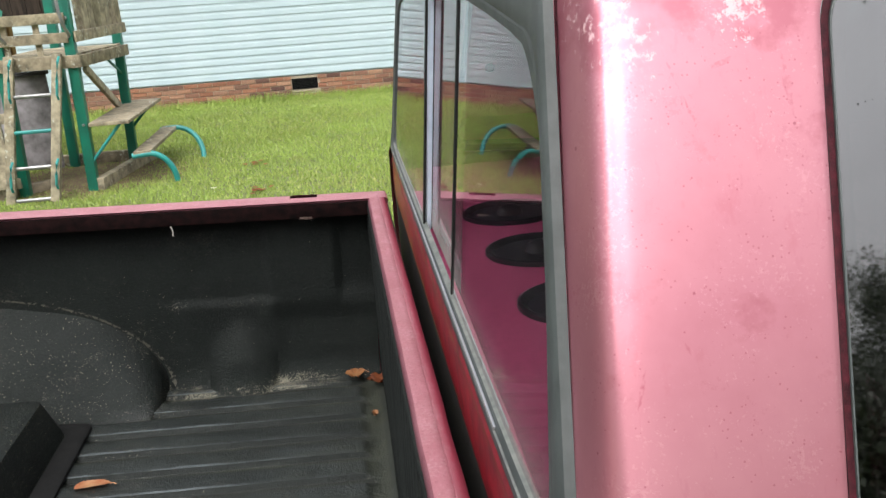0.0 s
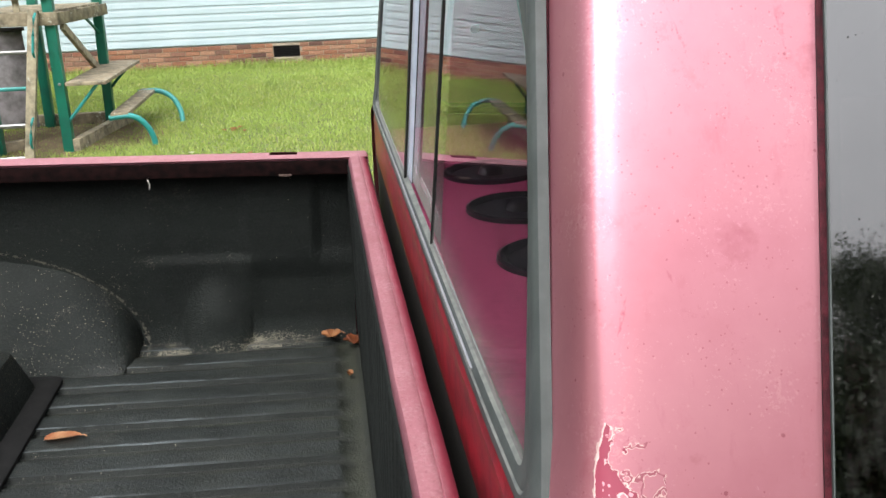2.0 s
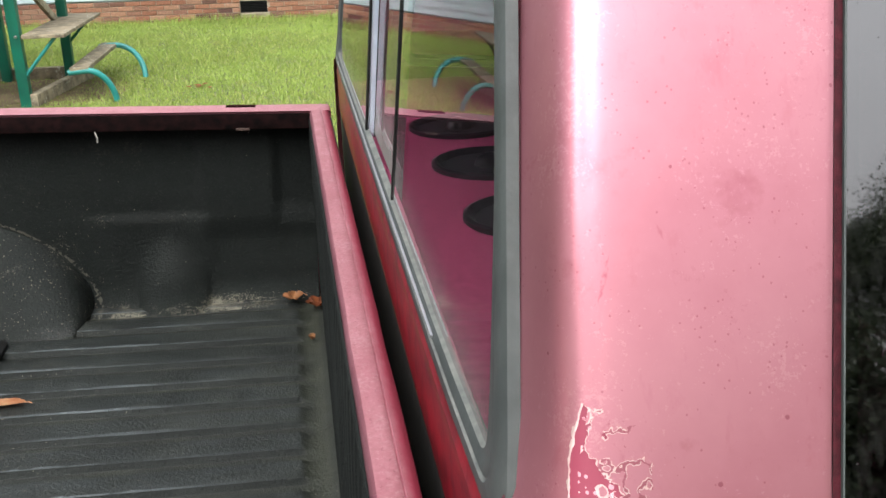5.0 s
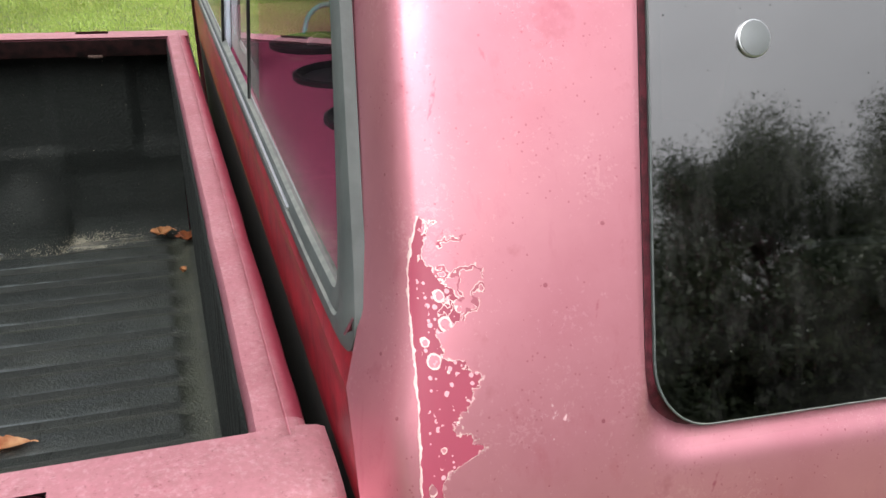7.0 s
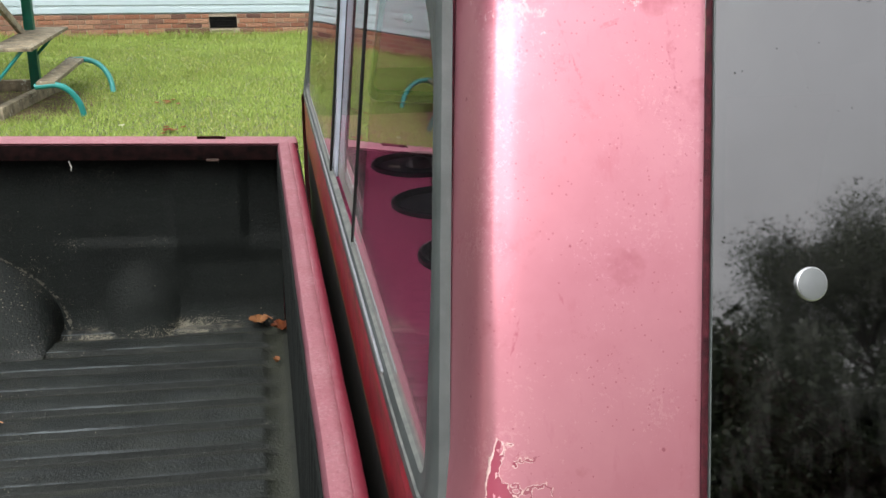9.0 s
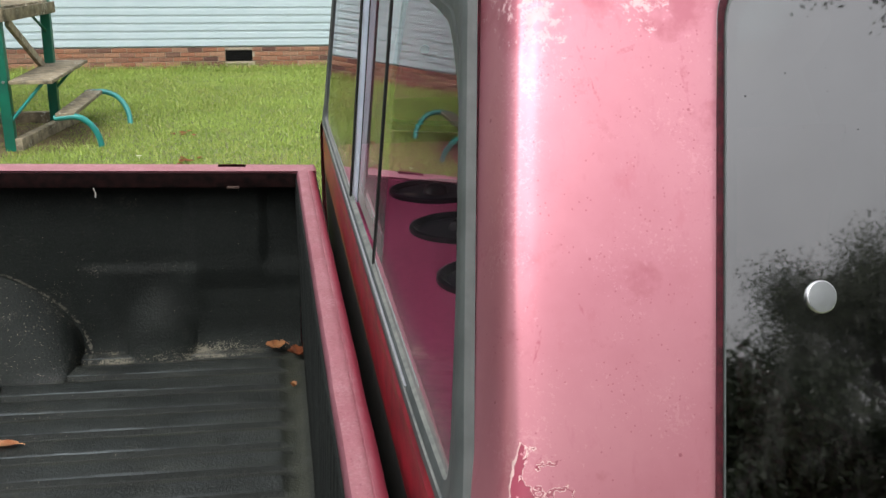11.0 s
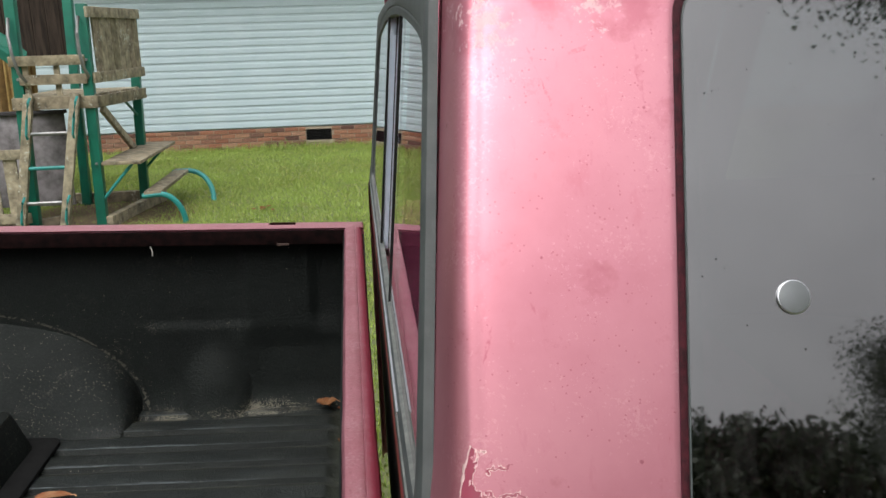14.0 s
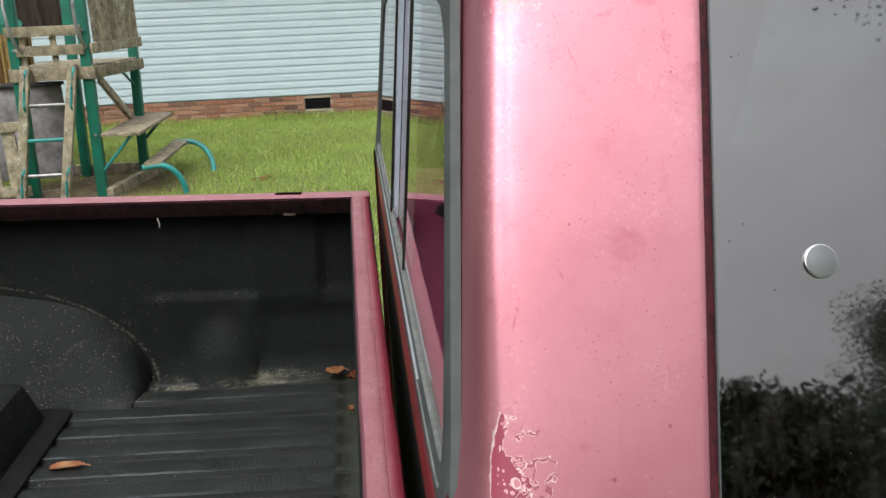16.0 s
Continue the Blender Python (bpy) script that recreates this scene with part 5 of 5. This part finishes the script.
def back_ring(d, k=10, side=16, dz=None):
    """The back window's outline, shrunk by d: leaning sides, crowned top, round corners."""
    dz = d if dz is None else dz
    ring = rounded(-0.70 + d, 0.70 - d, 1.277 + dz * 0.65, 1.652 - dz * 0.75, 0.032 - d * 0.3, k, side, 0.007 + max(0.0, d) * 1.35)
    ring = [(v, z + 0.009 * max(0.0, (abs(v) - 0.48) / 0.22) ** 2 * min(1.0, max(0.0, (1.40 - z) / 0.10))) for v, z in ring]
    ring = [(v, z + (0.006 - (0.020 + 0.055 * min(1.0, max(0.0, d) / 0.024)) * v * v) * min(1.0, max(0.0, (z - 1.50) / 0.09))) for v, z in ring]
    ring = [(v - d * side_width(z) * (1 if v > 0 else -1) if abs(v) > 0.6 else v, z) for v, z in ring]
    return [(YC + v / 0.70 * (YC - ys(z) - corner_inset(xg(z), z) - 0.001), z) for v, z in ring]


def back_point(y, z, proud=0.0):
    """On the back plane; the gasket lies flatter along the sill."""
    flat = 0.48 - 0.14 * min(1.0, max(0.0, (z - 1.300) / 0.04))
    return (xr(z) - (proud * flat if proud > 0 else proud), y, z)


inner = back_ring(0.0)
rows = [[back_point(y, z, -0.012) for y, z in back_ring(0.004)], [back_point(y, z) for y, z in inner]]
def back_outer(y, z, s):
    """Towards the panel's own edge."""
    hi, lo = z + 0.020, 1.274
    edge = ys(max(z, 1.0)) + corner_inset(xg(z), z) - 0.0005
    zz = hi if z > 1.60 else max(lo, z - 0.004) if z < 1.315 else z
    yy = max(edge, min(2 * YC - edge, y))
    if z <= 1.60 and z >= 1.31:
        yy = edge if y < YC else 2 * YC - edge
    if z > 1.60:
        yy = YC + (y - YC) * 0.93
    return (y + (yy - y) * s, z + (zz - z) * s)


for s in (0.5, 1.0):
    row = []
    for y, z in inner:
        p = back_point(*back_outer(y, z, s))
        row.append((p[0] + (0.032 * s if z > 1.60 else 0.0), p[1], p[2]))
    rows.append(row)
part("back_panel", surface(rows, True), PAINT, truck, "faded surround of the back window")
# lower back panel, deep glossy red where the bed shelters it
rows = []
for y in np.linspace(0.184, 2 * YC - 0.184, 60):
    e = min(y - 0.184, 2 * YC - 0.184 - y)
    c = 0.022 * max(0.0, 1 - e / 0.04) ** 2
    rows.append([(xr(1.295) + 0.003 + c, y, 1.295), (xr(1.288) + 0.0012 + c, y, 1.288), (0.0258 + c, y, 1.276), (0.0234 + c, y, 1.2655), (0.0230 + c, y, 1.2620), (0.0242 + c, y, 1.2590), (0.0240 + c, y, 1.245), (0.0238 + c, y, 1.222), (0.0242 + c, y, 1.200), (0.0246 + c, y, 1.19), (0.0252 + c, y, 1.180)])
part("lower_back_panel", surface(rows), RED, truck, "glossy deep red panel behind the bed")

# added sheet below the red: the gap's shade as a dark colour
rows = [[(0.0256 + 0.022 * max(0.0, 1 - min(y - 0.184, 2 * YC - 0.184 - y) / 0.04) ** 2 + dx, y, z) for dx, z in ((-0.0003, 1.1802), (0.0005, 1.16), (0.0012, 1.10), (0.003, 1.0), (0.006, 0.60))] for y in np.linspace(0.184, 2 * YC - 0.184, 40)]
part("gap_shade_panel", surface(rows), GAP_SHADE, truck, "dusty black sheet for the shade between cab and bed")

# back window
back_window = part("back_window", surface([[back_point(y, z, -0.004) for y, z in back_ring(-0.005, dz=0.001)], [back_point(y, z, 0.0070) for y, z in back_ring(-0.003, dz=0.001)], [back_point(y, z, 0.0110) for y, z in back_ring(0.002, dz=0.004)], [back_point(y, z, 0.0150) for y, z in back_ring(0.011)], [back_point(y, z, 0.0146) for y, z in back_ring(0.0215)], [back_point(y, z, 0.0105) for y, z in back_ring(0.0235)],
                                   [back_point(y, z, 0.0122) for y, z in back_ring(0.0255)], [back_point(y, z, 0.0122) for y, z in back_ring(0.032, dz=0.026)], [back_point(y, z, 0.0075) for y, z in back_ring(0.045, dz=0.036)], [back_point(y, z, -0.003) for y, z in back_ring(0.048, dz=0.040)]], True), RUBBER, truck, "sliding back window in a thick grey rubber gasket")
G0 = 0.047


def glass_y(z, u):
    a = ys(z) + corner_inset(xg(z), z) + 0.001 + G0 * (1 + side_width(z))
    return a + (2 * YC - 2 * a) * u


def pane(name, ya, yb, za, zb, proud, glass=BACK_GLASS):
    rows = []
    for d in (0.0, -0.004):
        rows.append([(xr(z) - proud - d, y, z) for y, z in ((ya if ya is not None else glass_y(za, 0), za), (yb if yb is not None else glass_y(za, 1), za), (yb if yb is not None else glass_y(zb, 1), zb), (ya if ya is not None else glass_y(zb, 0), zb))])
    bm = surface(rows, True)
    bm.verts.ensure_lookup_table()
    bm.faces.new([bm.verts[i] for i in range(4)])
    bm.faces.new([bm.verts[7 - i] for i in range(4)])
    ob = part(name, bm, glass, back_window, "tinted reflective pane", smooth=0)
    ob.visible_shadow = False
    return outer_face_only(ob, (-1, 0, 0))


GZ0, GZ1 = 1.296, 1.630
pane("pane", None, 0.735, GZ0, GZ1, 0.0005)
pane("pane", 0.735, 1.026, GZ0, GZ1, -0.0100, SLIDER_GLASS)
pane("pane", 1.026, None, GZ0, GZ1, 0.0005)
for y0, w, x0, x1, mat, lab in ((0.733, 0.006, -0.0024, 0.0008, DARK, "thin black pane edge"), (1.0315, 0.011, 0.0004, 0.0092, ALUMINIUM, "brushed aluminium slider upright"), (1.0300, 0.013, -0.0026, 0.0002, DARK, "black lip of the slider upright"), (1.0285, 0.011, 0.0092, 0.0102, DARK, "black seal of the sliding pane")):
    xm = (x0 + x1) / 2
    bm = beam((xr(GZ0) + xm, y0, GZ0 - 0.004), (xr(GZ1) + xm, y0, GZ1), w, x1 - x0, 0.0004, up=(1, 0, 0))
    part("mullion", bm, mat, back_window, lab)
part("track", beam((xr(GZ0) - 0.006, 0.441, GZ0 - 0.001), (xr(GZ0) - 0.006, 1.60, GZ0 - 0.001), 0.0024, 0.0024, 0.0006), CHROME, back_window, "bright metal slider track")

# ---- inside the cab ----
speaker_box = thing("speaker_box", "pink carpeted speaker box behind the seats", "speaker box")
bm = boxed(0.038, 0.42, 0.25, 1.66, 0.625, 1.245, 0.012)
part("cabinet", bm, CARPET, speaker_box)
for x, y in ((0.196, 1.225), (0.199, 1.012), (0.201, 0.797), (0.203, 0.610)):
    def oval(k, z):
        return [(x + 0.078 * k * math.cos(a), y + 0.068 * k * math.sin(a), z) for a in (2 * math.pi * i / 48 for i in range(48))]
    bm = surface([oval(1.06, 1.2430), oval(1.06, 1.2510), oval(1.0, 1.2530), oval(0.93, 1.2500), oval(0.88, 1.2450), oval(0.30, 1.2465)], True)
    sp = part("speaker", bm, CONE, speaker_box, "dark oval speaker")
    part("dust_cap", surface([oval(0.30, 1.2465), oval(0.24, 1.2570), oval(0.12, 1.2620), oval(0.02, 1.2630)], True), CONE, sp)
part("seat_back", boxed(1.22, 1.38, 0.36, 1.55, 0.70, 1.36, 0.05), CABIN, truck)
bench = thing("rear_bench", "low dark bench seat with pale piping inside the cab", "bench seat")


def bench_top(x):
    return 0.925 + 0.035 * math.sin(math.pi * min(1.0, max(0.0, (x - 0.43) / 0.80)))


rows = []
for x in np.linspace(0.43, 1.18, 24):
    h = bench_top(x)
    rows.append([(x, 0.82, 0.62), (x, 0.81, h - 0.05), (x, 0.815, h - 0.02), (x, 0.835, h), (x, 1.20, h - 0.01), (x, 1.60, h - 0.02)])
part("cushion", surface(rows), CABIN, bench)
part("piping", tube([(x, 0.822, bench_top(x) + 0.002) for x in np.linspace(0.43, 1.18, 24)], 0.006, 8), PIPING, bench, "pale grey piping")
rows = [[(x, 0.806 - 0.012 * math.sin(math.pi * u), 0.70 + 0.15 * u + 0.02 * math.sin((x - 0.7) * 6)) for u in np.linspace(0, 1, 6)] for x in np.linspace(0.70, 1.12, 12)]
bm = surface(rows)
bmesh.ops.solidify(bm, geom=bm.faces[:], thickness=0.006)
part("side_pocket", bm, POCKET, bench, "grey cloth side of the bench")
part("headliner", boxed(0.10, 1.7, 0.40, 1.51, 1.640, 1.655), CABIN, truck)
part("cab_floor", boxed(0.06, 1.84, 0.20, 1.71, 0.58, 0.62), CABIN, truck)

# ---- leaves and grit in the bed ----
def leaf(name, mat, at, size, turn, lobes, label, seed):
    rnd = random.Random(seed)
    bm = bmesh.new()
    n = 40
    ring, ring2 = [], []
    for i in range(n):
        a = 2 * math.pi * i / n
        r = size * (0.62 + 0.30 * abs(math.cos(a * lobes / 2)) + rnd.uniform(-0.06, 0.06)) * (1.0 if lobes > 2 else (0.45 + 0.55 * abs(math.cos(a))))
        ring.append(bm.verts.new((r * math.cos(a), r * math.sin(a), 0.010 + 0.22 * r * math.sin(2 * a + 0.7) ** 2 + rnd.uniform(0, 0.003))))
        ring2.append(bm.verts.new((0.5 * r * math.cos(a), 0.5 * r * math.sin(a), 0.006 + 0.002 * math.cos(3 * a))))
    c = bm.verts.new((0, 0, 0.004))
    for i in range(n):
        j = (i + 1) % n
        bm.faces.new((ring[i], ring[j], ring2[j], ring2[i]))
        bm.faces.new((ring2[i], ring2[j], c))
    bmesh.ops.solidify(bm, geom=bm.faces[:], thickness=0.0007)
    tube([(size * 0.6, 0, 0.008), (size * 1.0, 0.01, 0.010), (size * 1.35, 0.0, 0.004)], 0.0012, 6, bm)
    bmesh.ops.transform(bm, matrix=BED @ Matrix.Translation(at) @ Matrix.Rotation(turn, 4, "Z"), verts=bm.verts)
    return tagged(part(name, bm, mat), label, "leaf", "fallen leaves in the bed")


def curled_leaf(at, length, turn, seed):
    """A dry leaf rolled lengthways into an open trough, pointed at both ends."""
    rnd = random.Random(seed)
    rows = []
    for i in range(25):
        u = i / 24
        w = 0.56 * length * math.sin(math.pi * min(1.0, u * 0.93 + 0.05)) ** 0.75 * (1 + rnd.uniform(-0.10, 0.10))
        bend = 0.10 * length * math.sin(u * 2.6 + 0.4)
        row = []
        for j in range(9):
            a = (j / 8 - 0.5) * (2.1 + 0.9 * math.sin(u * 3 + seed))
            row.append(((u - 0.5) * length, bend + w * 0.55 * math.sin(a), 0.003 + 0.004 * u + w * 0.42 * (1 - math.cos(a)) + rnd.uniform(0, 0.0006)))
        rows.append(row)
    bm = surface(rows)
    bmesh.ops.solidify(bm, geom=bm.faces[:], thickness=0.0007)
    tube([(length * 0.48, length * 0.03, 0.006), (length * 0.58, length * 0.02, 0.007), (length * 0.66, 0.0, 0.004)], 0.0010, 6, bm)
    bmesh.ops.transform(bm, matrix=BED @ Matrix.Translation(at) @ Matrix.Rotation(turn, 4, "Z"), verts=bm.verts)
    return tagged(part("fallen_leaf", bm, CURLED), "long orange-tan curled leaf on the ribbed floor", "leaf", "fallen leaves in the bed")


leaf("fallen_leaf", TAN_LEAF, (-0.090, 1.650, FL + 0.012), 0.026, 0.4, 5, "tan lobed leaf on the black liner floor", 1)
leaf("fallen_leaf", LEAF, (-0.036, 1.622, FL + 0.008), 0.028, 1.9, 5, "rusty brown lobed leaf in the bed corner", 2)
curled_leaf((-0.597, 1.292, FL + 0.001), 0.066, 0.08, 3)
curled_leaf((-0.318, 0.960, FL + 0.001), 0.058, 0.14, 8)
leaf("fallen_leaf", TAN_LEAF, (-0.052, 1.475, FL + 0.0), 0.009, 1.0, 3, "small tan leaf scrap", 6)


bm = tube([(-0.457, 1.603, 1.168), (-0.4545, 1.600, 1.160), (-0.4515, 1.600, 1.150), (-0.4530, 1.602, 1.141)], 0.0015, 7)
bmesh.ops.transform(bm, matrix=BED, verts=bm.verts)
tagged(part("twig", bm, TWIGWHITE), "small bleached twig hanging under the bed rail", "twig")

bm = boxed(-0.186, -0.160, 1.5935, 1.5975, 1.1615, 1.1665, 0.001)
bmesh.ops.transform(bm, matrix=BED, verts=bm.verts)
part("liner_clip", bm, RUST_CLIP, liner, "small rusty clip under the rail")


# ---- leaves and a flower on the lawn ----
def lawn_leaf(x, y, size, seed):
    rnd = random.Random(seed)
    rows = []
    for i in range(9):
        u = i / 8
        w = 0.40 * size * math.sin(math.pi * min(1.0, u * 0.94 + 0.03)) ** 0.8
        rows.append([((u - 0.5) * size, w * (j / 2 - 1), 0.035 + 0.25 * w * (j / 2 - 1) ** 2 + 0.10 * size * u * u) for j in range(5)])
    bm = surface(rows)
    bmesh.ops.solidify(bm, geom=bm.faces[:], thickness=0.001)
    bmesh.ops.transform(bm, matrix=Matrix.Rotation(rnd.uniform(0, 6.28), 4, "Z"), verts=bm.verts)
    ob = tagged(part("dry_leaf", bm, LAWN_LEAF), "dry red-brown leaf lying on the lawn grass", "leaf", "dry leaves on the lawn")
    ob.location = (x, y, -0.012)


for k, (cx, cy) in enumerate(((-0.965, 7.99), (-0.85, 6.85))):
    for i in range(6):
        a = 2.4 * i + k
        lawn_leaf(cx + 0.024 * i * math.cos(a), cy + 0.035 * i * math.sin(a), 0.075 - 0.005 * i, 40 + 10 * k + i)
bm = bmesh.new()
for i in range(7):
    a = 2 * math.pi * i / 7
    c, d = Vector((math.cos(a), math.sin(a), 0)), Vector((-math.sin(a), math.cos(a), 0))
    bm.faces.new([bm.verts.new(p) for p in (c * 0.004, c * 0.016 + d * 0.009, c * 0.030 + Vector((0, 0, 0.004)), c * 0.016 - d * 0.009)])
bmesh.ops.solidify(bm, geom=bm.faces[:], thickness=0.001)
tube([(0, 0, 0.0), (0.003, 0.0, -0.025), (0.0, 0.003, -0.05)], 0.0018, 6, bm)
flower = tagged(part("wild_flower", bm, PETAL), "small white wild flower in the lawn", "flower")
flower.location = (-1.224, 6.96, 0.05)

# ---- trees behind the viewer, mirrored in the glass, and three unseen ones that block sky ----
def tree(x, y, height, spread, seed, leaves=6000, leaf_size=0.10, low=0.22):
    rnd = random.Random(seed)
    root = thing("tree", "broad dark green leafy tree at the yard's edge", "tree", "trees round the yard", at=(x, y, 0))
    tips = []
    bm = bmesh.new()
    tube([(0, 0, -0.1), (0.1, 0.05, height * 0.25), (0.0, 0.1, height * 0.5), (0.1, 0, height * 0.85)], lambda u: 0.22 * (1 - 0.85 * u) * height / 9, 10, bm)
    for i in range(50):
        a, u = rnd.uniform(0, 2 * math.pi), rnd.uniform(low, 0.9)
        reach = spread * (0.45 + 0.65 * math.sin(min(1.0, u * 1.1) * math.pi) ** 0.7) * rnd.uniform(0.7, 1.1)
        p0 = Vector((0.05, 0.05, height * u * 0.85))
        p2 = Vector((math.cos(a) * reach, math.sin(a) * reach, height * min(0.98, u + rnd.uniform(0.0, 0.18))))
        p1 = p0.lerp(p2, 0.5) + Vector((0, 0, 0.25))
        tube([p0, p1, p2], lambda w: 0.06 * (1 - 0.8 * w) * height / 9, 6, bm)
        tips += [p2, p0.lerp(p2, 0.75), p1.lerp(p2, 0.4) + Vector((rnd.uniform(-.5, .5), rnd.uniform(-.5, .5), rnd.uniform(-.3, .5)))]
    part("trunk", bm, BARK, root)
    rng = np.random.default_rng(seed)
    centre = np.array([tuple(t) for t in tips])[rng.integers(0, len(tips), leaves)]
    pos = centre + np.clip(rng.normal(0, 0.8, (leaves, 3)), -1.25, 1.25) * np.array([0.62, 0.62, 0.46]) * spread / 3.2
    pos[:, 2] = np.maximum(pos[:, 2], height * low * 0.6)
    d1 = rng.normal(0, 1, (leaves, 3))
    d1 /= np.linalg.norm(d1, axis=1)[:, None]
    d2 = np.cross(d1, rng.normal(0, 1, (leaves, 3)))
    d2 /= np.linalg.norm(d2, axis=1)[:, None]
    s = leaf_size * rng.uniform(0.6, 1.3, (leaves, 1))
    v = np.stack((pos - d1 * s, pos + d2 * s * 0.5, pos + d1 * s, pos - d2 * s * 0.5), 1).reshape(-1, 3)
    me = bpy.data.meshes.new("crown")
    me.from_pydata(v.tolist(), [], np.arange(leaves * 4).reshape(-1, 4).tolist())
    me.materials.append(FOLIAGE)
    ob = new("crown", me)
    ob.parent = root
    return root


for x, y, h, s, seed in TREES:
    tree(x, y, h, s, seed, (170000 if x > 15 else 70000) if x > 2 else 22000, 0.060 if x > 2 else 0.13, 0.14)
for i in range(12):
    tree(-16 + i * 4.2, -20 - 2.0 * math.sin(i * 2.1), 6.4 + 0.8 * math.sin(i * 1.3), 3.0, 50 + i, 30000, 0.125, 0.05)
tree(12.6, -8.6, 17.0, 4.6, 31, 16000, 0.075, 0.72)

# bricks of the foundation, one by one
me = None
BL, BH, BP, BC = 0.203, 0.058, 0.213, 0.068
for row in range(5):
    z0 = HB - 0.024 - BH - row * BC
    for i in range(int((HX1 - HX0) / BP)):
        x0 = HX0 + (0.5 if row % 2 else 0.0) * BP + i * BP
        xa, xb = x0, x0 + BL
        if xb > VENT[0] - 0.005 and xa < VENT[1] + 0.005 and z0 + BH > VENT[2] and z0 < VENT[3]:
            if xa < VENT[0] - 0.04:
                xb = VENT[0] - 0.006
            elif xb > VENT[1] + 0.04:
                xa = VENT[1] + 0.006
            else:
                continue
        if not -6.2 < x0 < 3.5 or z0 < -0.06:
            continue
        if me is None:
            ob = part("brick", boxed(-BL / 2, BL / 2, 0, 0.03, -BH / 2, BH / 2, 0.004, segments=1), BRICK, house, smooth=0)
            me = ob.data
        else:
            ob = new("brick", me)
            ob.parent = house
        ob.scale = ((xb - xa) / BL, 1, 1)
        ob.location = ((xa + xb) / 2, random.uniform(-0.003, 0.003), z0 + BH / 2)
        ob.rotation_euler = (0, random.uniform(-0.006, 0.006), 0)
